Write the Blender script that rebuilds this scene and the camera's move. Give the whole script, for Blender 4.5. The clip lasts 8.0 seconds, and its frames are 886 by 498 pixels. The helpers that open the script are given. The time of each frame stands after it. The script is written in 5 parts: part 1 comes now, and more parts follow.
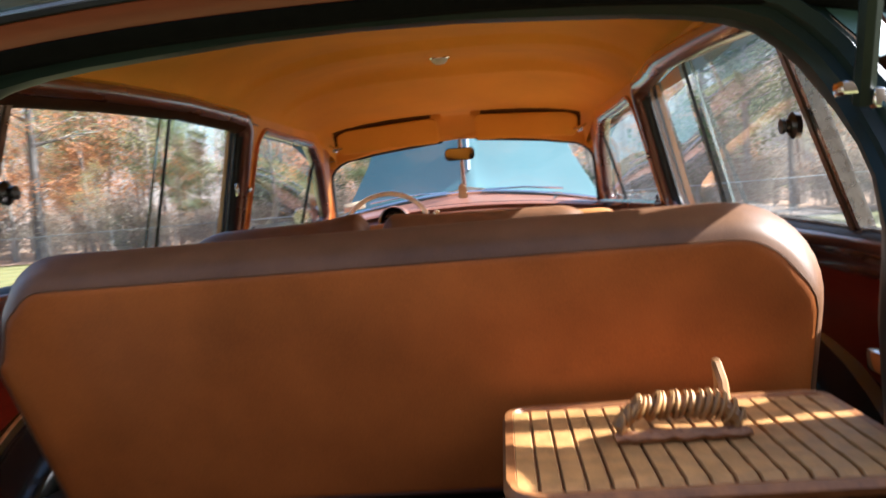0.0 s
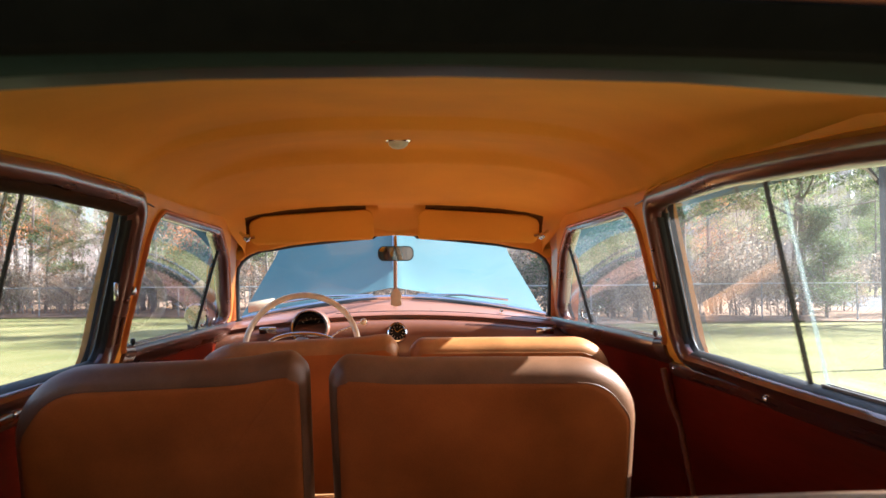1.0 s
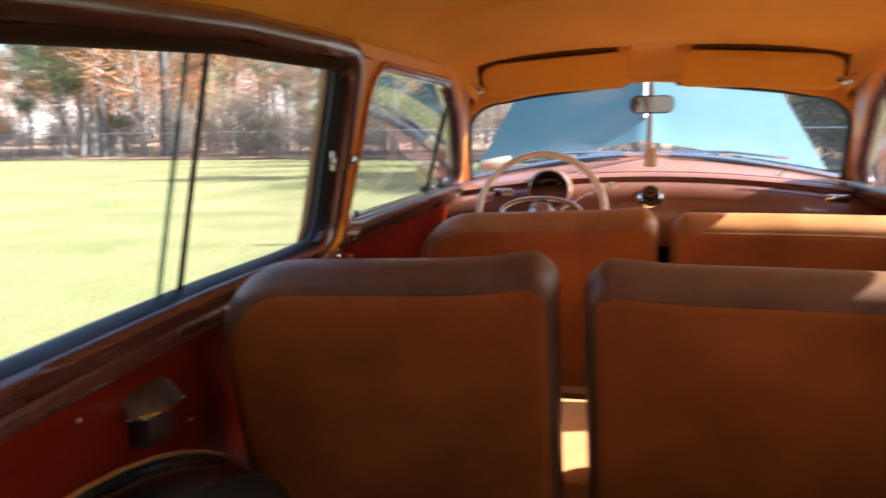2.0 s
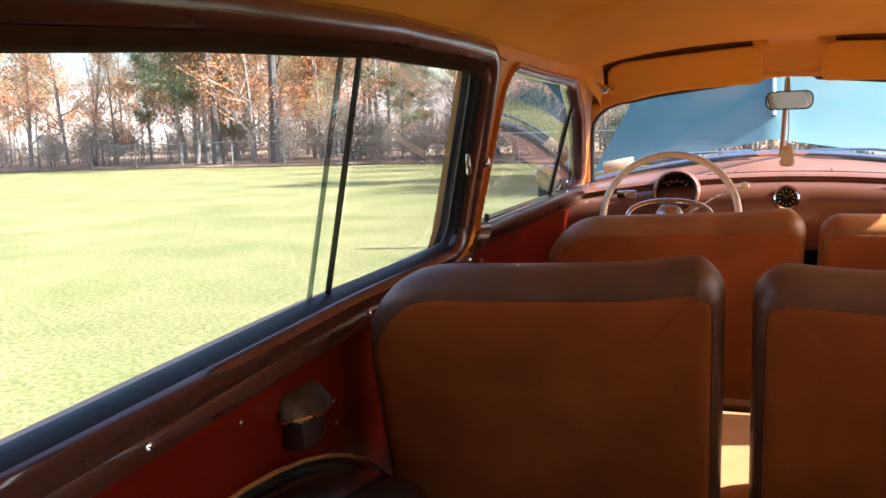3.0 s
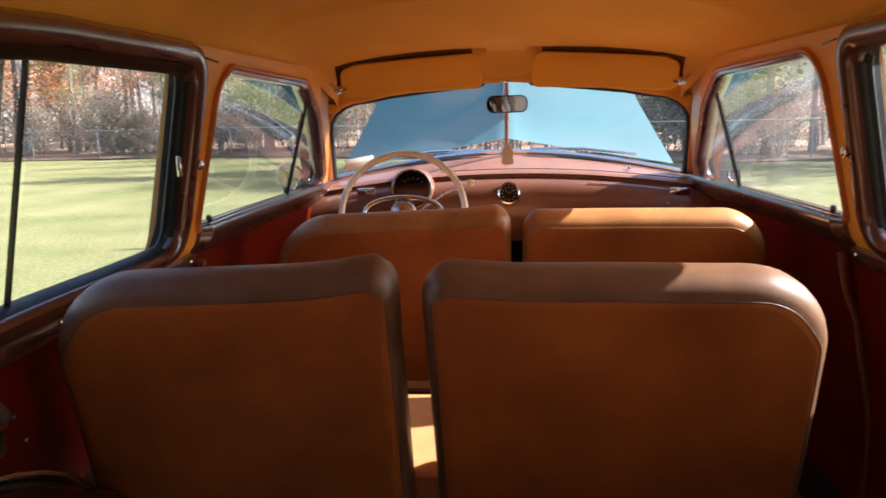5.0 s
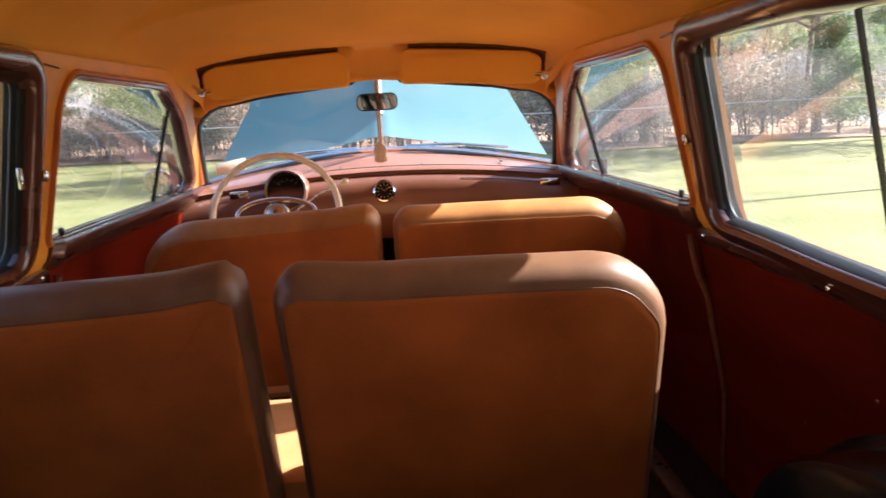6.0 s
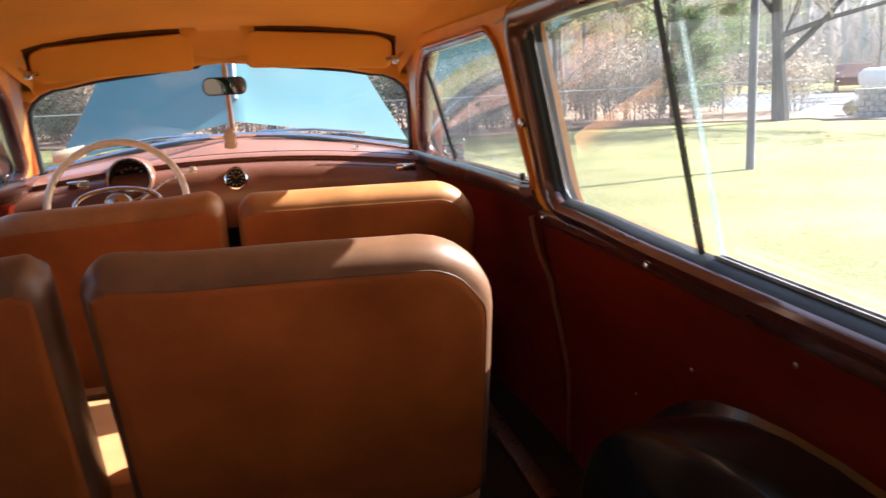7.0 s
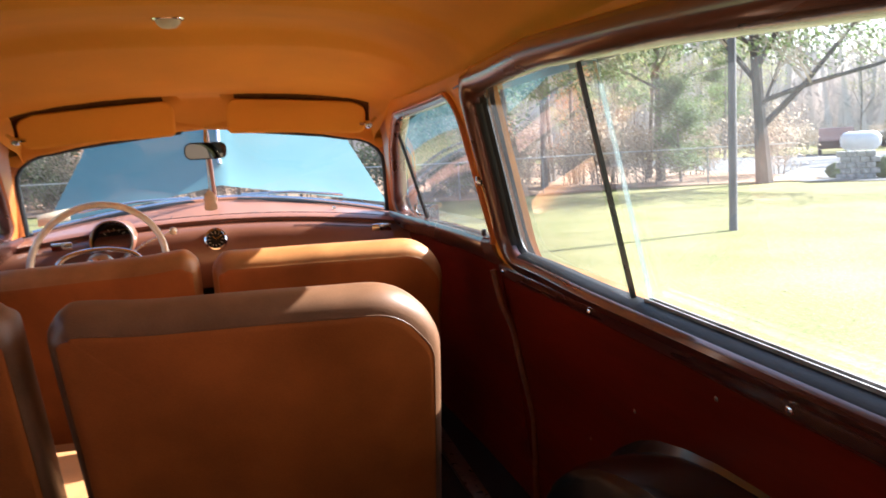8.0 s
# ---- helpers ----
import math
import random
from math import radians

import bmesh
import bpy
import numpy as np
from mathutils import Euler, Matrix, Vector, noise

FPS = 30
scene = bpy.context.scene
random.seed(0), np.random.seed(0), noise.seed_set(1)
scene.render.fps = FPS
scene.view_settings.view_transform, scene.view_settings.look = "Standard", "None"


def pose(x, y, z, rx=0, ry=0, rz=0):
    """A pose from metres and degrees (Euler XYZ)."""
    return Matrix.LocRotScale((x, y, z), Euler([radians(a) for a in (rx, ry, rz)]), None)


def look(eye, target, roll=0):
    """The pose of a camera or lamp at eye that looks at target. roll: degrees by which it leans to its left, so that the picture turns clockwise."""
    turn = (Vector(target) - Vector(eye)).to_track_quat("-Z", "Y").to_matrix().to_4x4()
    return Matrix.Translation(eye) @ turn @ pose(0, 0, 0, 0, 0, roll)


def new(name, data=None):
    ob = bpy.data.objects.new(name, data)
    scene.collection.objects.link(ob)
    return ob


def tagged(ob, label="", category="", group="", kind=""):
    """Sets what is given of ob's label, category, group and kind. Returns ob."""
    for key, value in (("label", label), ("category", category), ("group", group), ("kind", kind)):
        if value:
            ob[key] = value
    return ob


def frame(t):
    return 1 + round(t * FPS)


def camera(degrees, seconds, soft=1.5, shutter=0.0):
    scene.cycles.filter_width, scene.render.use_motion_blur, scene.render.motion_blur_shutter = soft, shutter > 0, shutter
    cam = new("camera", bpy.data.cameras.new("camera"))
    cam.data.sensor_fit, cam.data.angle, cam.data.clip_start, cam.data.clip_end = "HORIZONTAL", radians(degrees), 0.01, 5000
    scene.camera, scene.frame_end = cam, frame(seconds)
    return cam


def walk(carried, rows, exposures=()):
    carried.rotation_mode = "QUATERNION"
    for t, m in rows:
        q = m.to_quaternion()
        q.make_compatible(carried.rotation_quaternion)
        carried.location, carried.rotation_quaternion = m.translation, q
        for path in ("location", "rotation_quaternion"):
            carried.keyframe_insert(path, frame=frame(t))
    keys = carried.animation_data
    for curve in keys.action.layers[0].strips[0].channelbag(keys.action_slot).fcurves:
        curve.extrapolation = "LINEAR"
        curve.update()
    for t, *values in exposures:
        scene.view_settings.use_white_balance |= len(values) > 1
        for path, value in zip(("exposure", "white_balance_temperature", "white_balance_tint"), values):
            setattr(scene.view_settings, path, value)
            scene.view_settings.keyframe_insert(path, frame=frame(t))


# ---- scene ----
cam = camera(58.0, 8.0, shutter=0.35)
PATH = [
    (0, (0.178, 0.044, 1.272), (0.025, 2.035, 1.146), -4.7),
    (0.3, (0.09, 0.186, 1.32), (0.101, 2.185, 1.255), -3.1),
    (0.5, (0.048, 0.326, 1.349), (0.106, 2.326, 1.343), -1.8),
    (0.7, (-0.017, 0.46, 1.37), (0.117, 2.455, 1.418), -1.5),
    (0.8, (-0.033, 0.52, 1.371), (0.117, 2.513, 1.445), -0.5),
    (0.9, (-0.04, 0.58, 1.375), (0.117, 2.572, 1.454), 0.3),
    (1, (-0.032, 0.661, 1.388), (0.106, 2.655, 1.453), -0.6),
    (1.1, (-0.041, 0.699, 1.375), (0.111, 2.692, 1.45), -0.2),
    (1.5, (-0.029, 0.879, 1.406), (-0.053, 2.876, 1.29), 0.6),
    (2, (-0.094, 1.046, 1.441), (-0.528, 2.971, 1.119), -1.0),
    (2.2, (-0.128, 1.049, 1.454), (-0.698, 2.938, 1.129), -1.5),
    (3.3, (-0.176, 1.057, 1.436), (-0.851, 2.915, 1.13), -2.2),
    (3.5, (-0.163, 1.059, 1.44), (-0.782, 2.935, 1.13), -2.1),
    (4, (-0.119, 1.06, 1.436), (-0.575, 2.981, 1.115), -1.1),
    (4.5, (-0.074, 1.048, 1.445), (-0.355, 2.999, 1.112), -1.4),
    (5.8, (0.031, 1.023, 1.46), (0.082, 2.992, 1.116), -2.4),
    (6, (0.042, 1.028, 1.457), (0.153, 2.993, 1.1), -3.1),
    (6.5, (0.088, 1.031, 1.454), (0.34, 2.978, 1.072), -2.2),
    (7, (0.124, 1.027, 1.448), (0.528, 2.944, 1.043), -2.9),
    (7.5, (0.173, 1.013, 1.443), (0.695, 2.91, 1.082), -2.7),
    (8, (0.174, 0.926, 1.432), (0.608, 2.863, 1.186), -3.3),
]
EXPOSURES = [(0.0, 2.09, 5650, 10), (0.5, 2.43, 5650, 10), (1.0, 2.29, 5650, 10), (1.5, 2.42, 5650, 10), (2.0, 2.35, 5650, 10), (3.5, 2.17, 5650, 10), (4.5, 1.98, 5650, 10), (6.0, 2.33, 5650, 10), (7.0, 2.29, 5650, 10), (8.0, 2.33, 5650, 10)]
walk(cam, [(t, look(eye, target, roll)) for t, eye, target, roll in PATH], EXPOSURES)

# ---- world, sun ----
SUN_DIR = Vector((0.80, 0.125, 0.532)).normalized()      # towards the sun
world = bpy.data.worlds.new("sky")
scene.world = world
world.use_nodes = True
wn = world.node_tree.nodes
sky = wn.new("ShaderNodeTexSky")
sky.sky_type, sky.sun_disc = "NISHITA", False
sky.sun_elevation = math.asin(SUN_DIR.z)
sky.sun_rotation = math.atan2(SUN_DIR.x, SUN_DIR.y)
sky.dust_density = 3.0
world.node_tree.links.new(sky.outputs[0], wn["Background"].inputs[0])
wn["Background"].inputs[1].default_value = 0.10
sun_data = bpy.data.lights.new("sun", "SUN")
sun_data.energy, sun_data.angle, sun_data.color = 5.0, radians(0.5), (1.0, 0.95, 0.87)
sun = new("sun", sun_data)
sun.rotation_euler = SUN_DIR.to_track_quat("Z", "Y").to_euler()


# ---- materials ----
def lerp3(a, k):
    return tuple(min(1.0, c * k) for c in a)


def material(name, base, rough=0.5, metal=0.0, vary=0.25, scale=20.0, fine=200.0, bump=0.1, coat=0.0, stretch=None,
             second=None, hue_random=0.0, island=0.0, thin=0.0, coat_rough=0.06, rough_vary=0.1, spec=0.5, amp=0.35):
    """A procedural surface: base colour varied at two scales, roughness variation and fine relief."""
    m = bpy.data.materials.new(name)
    m.use_nodes = True
    nt = m.node_tree
    n, link = nt.nodes, nt.links.new
    b = n["Principled BSDF"]
    tc = n.new("ShaderNodeTexCoord")
    mp = n.new("ShaderNodeMapping")
    if stretch:
        mp.inputs["Scale"].default_value = stretch
    link(tc.outputs["Object"], mp.inputs["Vector"])
    big = n.new("ShaderNodeTexNoise")
    big.inputs["Scale"].default_value, big.inputs["Detail"].default_value = scale, 5.0
    link(mp.outputs[0], big.inputs["Vector"])
    small = n.new("ShaderNodeTexNoise")
    small.inputs["Scale"].default_value, small.inputs["Detail"].default_value = fine, 4.0
    link(mp.outputs[0], small.inputs["Vector"])
    add = n.new("ShaderNodeMath")
    add.operation = "MULTIPLY_ADD"
    link(small.outputs[0], add.inputs[0])
    add.inputs[1].default_value = amp
    base_level = n.new("ShaderNodeMath")
    base_level.operation = "ADD"
    base_level.inputs[1].default_value = (0.35 - amp) * 0.5
    link(big.outputs[0], base_level.inputs[0])
    link(base_level.outputs[0], add.inputs[2])
    ramp = n.new("ShaderNodeValToRGB")
    dark = second if second else lerp3(base, 1.0 - vary)
    ramp.color_ramp.elements[0].position, ramp.color_ramp.elements[1].position = 0.45, 0.9
    ramp.color_ramp.elements[0].color = (*dark, 1)
    ramp.color_ramp.elements[1].color = (*lerp3(base, 1.0 + vary * 0.5), 1)
    link(add.outputs[0], ramp.inputs[0])
    colour = ramp.outputs[0]
    if hue_random or island:
        hsv = n.new("ShaderNodeHueSaturation")
        mr = n.new("ShaderNodeMapRange")
        mr.inputs[3].default_value, mr.inputs[4].default_value = 1.0 - (hue_random or island), 1.0 + (hue_random or island)
        if island:
            geo = n.new("ShaderNodeNewGeometry")
            link(geo.outputs["Random Per Island"], mr.inputs[0])
        else:
            oi = n.new("ShaderNodeObjectInfo")
            link(oi.outputs["Random"], mr.inputs[0])
        link(mr.outputs[0], hsv.inputs["Value"])
        link(colour, hsv.inputs["Color"])
        colour = hsv.outputs[0]
    link(colour, b.inputs["Base Color"])
    rr = n.new("ShaderNodeMapRange")
    rr.inputs[3].default_value, rr.inputs[4].default_value = max(0.02, rough - rough_vary), min(1.0, rough + rough_vary)
    link(big.outputs[0], rr.inputs[0])
    link(rr.outputs[0], b.inputs["Roughness"])
    b.inputs["Metallic"].default_value = metal
    b.inputs["Specular IOR Level"].default_value = spec
    b.inputs["Coat Weight"].default_value = coat
    b.inputs["Coat Roughness"].default_value = coat_rough
    if thin:        # light that comes through a leaf
        leaf, both = n.new("ShaderNodeBsdfTranslucent"), n.new("ShaderNodeMixShader")
        both.inputs[0].default_value = thin
        link(colour, leaf.inputs[0])
        link(b.outputs[0], both.inputs[1])
        link(leaf.outputs[0], both.inputs[2])
        link(both.outputs[0], n["Material Output"].inputs[0])
    if bump:
        bp = n.new("ShaderNodeBump")
        bp.inputs["Strength"].default_value, bp.inputs["Distance"].default_value = bump, 0.004
        link(add.outputs[0], bp.inputs["Height"])
        link(bp.outputs[0], b.inputs["Normal"])
    return m


def glass_material(name, tint, base_gloss=0.06, smear=0.0):
    """Thin clear pane: light goes straight through, a Fresnel share is mirrored; smear adds a little dust haze."""
    m = bpy.data.materials.new(name)
    m.use_nodes = True
    n, link = m.node_tree.nodes, m.node_tree.links.new
    n.remove(n["Principled BSDF"])
    out = n["Material Output"]
    tr, gl, lw, pw, ma, mix = (n.new("ShaderNode" + k) for k in ("BsdfTransparent", "BsdfGlossy", "LayerWeight", "Math", "Math", "MixShader"))
    tr.inputs[0].default_value = (*tint, 1)
    gl.inputs["Roughness"].default_value = 0.0
    lw.inputs["Blend"].default_value = 0.5
    pw.operation, pw.inputs[1].default_value = "POWER", 3.9
    ma.operation = "MULTIPLY_ADD"
    ma.inputs[1].default_value, ma.inputs[2].default_value = 1.0 - base_gloss, base_gloss
    link(lw.outputs["Facing"], pw.inputs[0])
    link(pw.outputs[0], ma.inputs[0])
    link(ma.outputs[0], mix.inputs[0])
    link(tr.outputs[0], mix.inputs[1])
    link(gl.outputs[0], mix.inputs[2])
    last = mix.outputs[0]
    if smear:
        df, noise_tex, mul, mix2 = (n.new("ShaderNode" + k) for k in ("BsdfTranslucent", "TexNoise", "Math", "MixShader"))
        df.inputs[0].default_value = (0.85, 0.85, 0.85, 1)
        noise_tex.inputs["Scale"].default_value, noise_tex.inputs["Detail"].default_value = 7.0, 8.0
        tc = n.new("ShaderNodeTexCoord")
        link(tc.outputs["Object"], noise_tex.inputs["Vector"])
        mul.operation = "MULTIPLY"
        mul.inputs[1].default_value = smear
        link(noise_tex.outputs[0], mul.inputs[0])
        link(mul.outputs[0], mix2.inputs[0])
        link(last, mix2.inputs[1])
        link(df.outputs[0], mix2.inputs[2])
        last = mix2.outputs[0]
    link(last, out.inputs[0])
    return m


VINYL = material("brown_vinyl", (0.45, 0.124, 0.021), 0.48, vary=0.34, scale=6, fine=420, bump=0.12, rough_vary=0.06, spec=0.3)
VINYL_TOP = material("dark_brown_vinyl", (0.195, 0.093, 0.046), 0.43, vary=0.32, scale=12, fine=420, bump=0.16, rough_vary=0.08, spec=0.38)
# front boxing is lightened in colour to carry the sun on the seat tops
VINYL_FRONT_LIT = material("sunlit_vinyl_boxing", (0.42, 0.175, 0.052), 0.44, vary=0.30, scale=12, fine=420, bump=0.16, rough_vary=0.08, spec=0.35)
WINDLACE = material("brown_windlace_cloth", (0.19, 0.062, 0.021), 0.7, vary=0.3, scale=60, bump=0.1)
# dark brown that stands for the shade above the folded visors
VISOR_SHADE = material("visor_gap_shade", (0.12, 0.048, 0.014), 0.9, vary=0.3, scale=40, bump=0.1, spec=0.1)
POCKET = material("dark_cloth_lining", (0.045, 0.019, 0.009), 0.9, vary=0.3, scale=40, bump=0.1, spec=0.1)
# sunlight on the cushions is put into this brighter vinyl colour
VINYL_SEAT_LIT = material("sunlit_tan_vinyl", (0.55, 0.255, 0.10), 0.45, vary=0.15, scale=12, fine=420, bump=0.12, rough_vary=0.06, spec=0.3)
PIPING = material("vinyl_piping", (0.21, 0.075, 0.022), 0.4, vary=0.2, scale=40, bump=0.05)
LINER = material("tan_headliner", (0.77, 0.345, 0.040), 0.8, vary=0.10, scale=4, fine=260, bump=0.05, spec=0.15)
TAN_METAL = material("tan_painted_metal", (0.76, 0.32, 0.035), 0.45, vary=0.10, scale=8, bump=0.02, spec=0.15)
MAHOGANY = material("red_mahogany_panel", (0.134, 0.0095, 0.0020), 0.36, vary=0.45, scale=6, fine=60, bump=0.02, coat=0.02, spec=0.10,
                    stretch=(1, 0.12, 1.0))
DARKWOOD = material("dark_mahogany_trim", (0.080, 0.026, 0.018), 0.28, vary=0.22, scale=14, fine=90, rough_vary=0.06, bump=0.01, coat=0.9, coat_rough=0.10, stretch=(1, 0.15, 1))
RAILWOOD = material("varnished_mahogany_rail", (0.16, 0.036, 0.012), 0.35, vary=0.5, scale=9, fine=70, bump=0.03, coat=0.1, spec=0.25, stretch=(0.12, 1, 1))
MAPLE = material("varnished_maple", (0.62, 0.27, 0.07), 0.35, vary=0.3, scale=10, fine=70, bump=0.04, coat=0.5, stretch=(1, 1, 0.15))
PANE_FRAME = material("brown_metal_frame", (0.22, 0.14, 0.09), 0.3, metal=0.7, vary=0.25, scale=40, bump=0.03)
TRACK = material("worn_grey_paint", (0.24, 0.235, 0.23), 0.6, vary=0.5, scale=18, bump=0.08, spec=0.3)
ORANGE_TRIM = material("orange_brown_paint", (0.55, 0.18, 0.035), 0.35, vary=0.2, scale=10, bump=0.02, coat=0.3)
RUBBER = material("black_rubber", (0.014, 0.015, 0.016), 0.5, vary=0.3, scale=30, bump=0.08, spec=0.3)
FLAT_BLACK = material("flat_black", (0.006, 0.006, 0.006), 0.9, vary=0.3, scale=60, bump=0.1, spec=0.05)
CHROME = material("chrome", (0.75, 0.75, 0.74), 0.10, metal=1.0, vary=0.12, scale=60, bump=0.02, rough_vary=0.05)
HOUSING = material("dark_housing_paint", (0.011, 0.016, 0.015), 0.22, vary=0.4, scale=14, bump=0.04, coat=0.5, coat_rough=0.10)
DULL_CHROME = material("dull_chrome", (0.55, 0.53, 0.50), 0.28, metal=1.0, vary=0.25, scale=60, bump=0.03)
GREEN_PAINT = material("dark_green_paint", (0.008, 0.018, 0.016), 0.45, vary=0.3, scale=10, bump=0.02, coat=0.0, spec=0.25)
TEAL_PAINT = material("teal_car_paint", (0.096, 0.196, 0.212), 0.44, vary=0.08, scale=3, bump=0.0, coat=0.06, rough_vary=0.04)
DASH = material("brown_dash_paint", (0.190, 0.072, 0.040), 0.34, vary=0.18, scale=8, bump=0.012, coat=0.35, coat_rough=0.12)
# paler than the dash face: sky sheen on the top is put into the colour
DASH_TOP_LIT = material("brown_dash_top_lit", (0.270, 0.112, 0.068), 0.36, vary=0.20, scale=8, bump=0.02, coat=0.4, coat_rough=0.2)
BLACK = material("black_enamel", (0.012, 0.012, 0.013), 0.3, vary=0.2, scale=40, bump=0.0, coat=0.3)
DIAL = material("dial_face", (0.02, 0.018, 0.016), 0.7, vary=0.3, scale=60, bump=0.0, spec=0.1)
IVORY = material("ivory_plastic", (0.90, 0.75, 0.49), 0.3, vary=0.15, scale=25, bump=0.02, coat=0.4)
CARD = material("tan_card", (0.70, 0.56, 0.38), 0.8, vary=0.12, scale=30, bump=0.03)
FLOOR_MAT = material("black_rubber_mat", (0.022, 0.02, 0.018), 0.6, vary=0.4, scale=25, fine=200, bump=0.3)
WICKER = material("woven_wicker", (0.41, 0.20, 0.062), 0.55, vary=0.35, scale=40, fine=200, bump=0.2, island=0.22)
WICKER_RIM = material("wicker_rim", (0.33, 0.125, 0.034), 0.5, vary=0.35, scale=60, bump=0.2, island=0.2)
GLASS = glass_material("window_glass", (0.97, 0.985, 0.975), 0.08, 0.034)
SHIELD = glass_material("windshield_glass", (0.95, 0.97, 0.96), 0.04, 0.015)
GLASS_EDGE = glass_material("green_glass_edge", (0.80, 0.93, 0.92), 0.16, 0.16)
# darker copy of the glass edge, tinted for the dimmer left side
GLASS_EDGE_SHADED = glass_material("shaded_glass_edge", (0.42, 0.50, 0.48), 0.10, 0.05)
MIRROR = material("silvered_mirror", (0.85, 0.85, 0.85), 0.02, metal=1.0, vary=0.02, bump=0.0, rough_vary=0.01)
LAMP_GLASS = material("frosted_lamp_glass", (0.62, 0.66, 0.58), 0.35, vary=0.1, scale=60, bump=0.02)
ASHTRAY = material("dark_brown_bakelite", (0.030, 0.014, 0.010), 0.4, vary=0.3, scale=30, bump=0.05)
ASH_LID = material("worn_bronze_metal", (0.15, 0.125, 0.11), 0.36, metal=0.8, vary=0.4, scale=70, bump=0.06)
WHITEWALL = material("tyre_rubber", (0.02, 0.02, 0.02), 0.7, vary=0.3, scale=25, bump=0.2)


# ---- building helpers ----
def part(name, bm, mat, parent=None, label="", smooth=True):
    """Links a bmesh as one mesh object, under a thing or part when one is given."""
    bmesh.ops.recalc_face_normals(bm, faces=bm.faces)
    me = bpy.data.meshes.new(name)
    bm.to_mesh(me)
    bm.free()
    if mat:
        me.materials.append(mat)
    if smooth:
        me.shade_smooth()
    ob = new(name, me)
    if smooth:
        me.set_sharp_from_angle(angle=radians(38))
    if parent:
        ob.parent = parent
    if label:
        ob["label"] = label
    return ob


def empty(name, label, category, group="", at=(0, 0, 0)):
    e = new(name)
    e.empty_display_size = 0.1
    e.location = at
    return tagged(e, label, category, group)


def smooth01(t):
    t = max(0.0, min(1.0, t))
    return t * t * (3 - 2 * t)


def rounded(points, radii, seg=8):
    """2D outline of the polygon with its corners rounded by arcs."""
    out, n = [], len(points)
    for i in range(n):
        p, a, b = Vector(points[i]), Vector(points[i - 1]), Vector(points[(i + 1) % n])
        u, v = (a - p).normalized(), (b - p).normalized()
        ang = u.angle(v)
        r = radii[i] if isinstance(radii, (list, tuple)) else radii
        d = min(r / math.tan(ang / 2), (a - p).length * 0.49, (b - p).length * 0.49)
        r2 = d * math.tan(ang / 2)
        c = p + (u + v).normalized() * (r2 / math.sin(ang / 2))
        s, e = p + u * d - c, p + v * d - c
        total = s.angle_signed(e) if s.length > 1e-9 and e.length > 1e-9 else 0
        k = max(1, seg if r > 1e-4 else 1)
        for j in range(k + 1):
            t = -total * j / k
            out.append((c.x + s.x * math.cos(t) - s.y * math.sin(t), c.y + s.x * math.sin(t) + s.y * math.cos(t)))
    clean = [out[0]]
    for q in out[1:]:
        if (Vector(q) - Vector(clean[-1])).length > 1e-4:
            clean.append(q)
    if (Vector(clean[0]) - Vector(clean[-1])).length < 1e-4:
        clean.pop()
    return clean


def resample(points, step, closed=True):
    out, n = [], len(points)
    for i in range(n if closed else n - 1):
        a, b = Vector(points[i]), Vector(points[(i + 1) % n])
        k = max(1, int(math.ceil((b - a).length / step)))
        out += [tuple(a.lerp(b, j / k)) for j in range(k)]
    if not closed:
        out.append(tuple(points[-1]))
    return out


def normals2(points, closed=True):
    """Outward unit normals of a counter-clockwise outline (mitred)."""
    n, out = len(points), []
    area = sum(points[i - 1][0] * points[i][1] - points[i][0] * points[i - 1][1] for i in range(n))
    sign = 1 if area > 0 or not closed else -1
    for i in range(n):
        p = Vector(points[i])
        a = Vector(points[i - 1]) if closed or i else p
        b = Vector(points[(i + 1) % n]) if closed or i < n - 1 else p
        d1 = (p - a).normalized() if (p - a).length else (b - p).normalized()
        d2 = (b - p).normalized() if (b - p).length else d1
        t = (d1 + d2).normalized()
        nn = Vector((t.y, -t.x)) * sign
        k = max(0.6, nn.dot(Vector((d1.y, -d1.x)) * sign))
        out.append(nn / k)
    return out


def loft(loops, closed=True, cap=(False, False), bm=None):
    """Faces between rows of points of equal length."""
    bm = bm or bmesh.new()
    rows = [[bm.verts.new(p) for p in loop] for loop in loops]
    n = len(rows[0])
    for a, b in zip(rows, rows[1:]):
        for i in range(n if closed else n - 1):
            j = (i + 1) % n
            bm.faces.new((a[i], a[j], b[j], b[i]))
    if cap[0]:
        bm.faces.new(rows[0])
    if cap[1]:
        bm.faces.new(rows[-1])
    return bm


def tube(path, radius, seg=8, closed=False, bm=None):
    """Round bar along 3D points; radius may be a list."""
    pts = [Vector(p) for p in path]
    n, loops, up = len(pts), [], None
    for i, p in enumerate(pts):
        a = pts[i - 1] if closed or i else p
        b = pts[(i + 1) % n] if closed or i < n - 1 else p
        t = (b - a).normalized()
        if up is None:
            up = t.orthogonal().normalized()
        up = (up - t * up.dot(t)).normalized()
        side = t.cross(up)
        r = radius[i] if isinstance(radius, (list, tuple)) else radius
        loops.append([p + (up * math.cos(k * math.tau / seg) + side * math.sin(k * math.tau / seg)) * r for k in range(seg)])
    if closed:
        loops.append(loops[0])
        bm = loft(loops, True, bm=bm)
        bmesh.ops.remove_doubles(bm, verts=bm.verts, dist=1e-6)
        return bm
    return loft(loops, True, (True, True), bm)


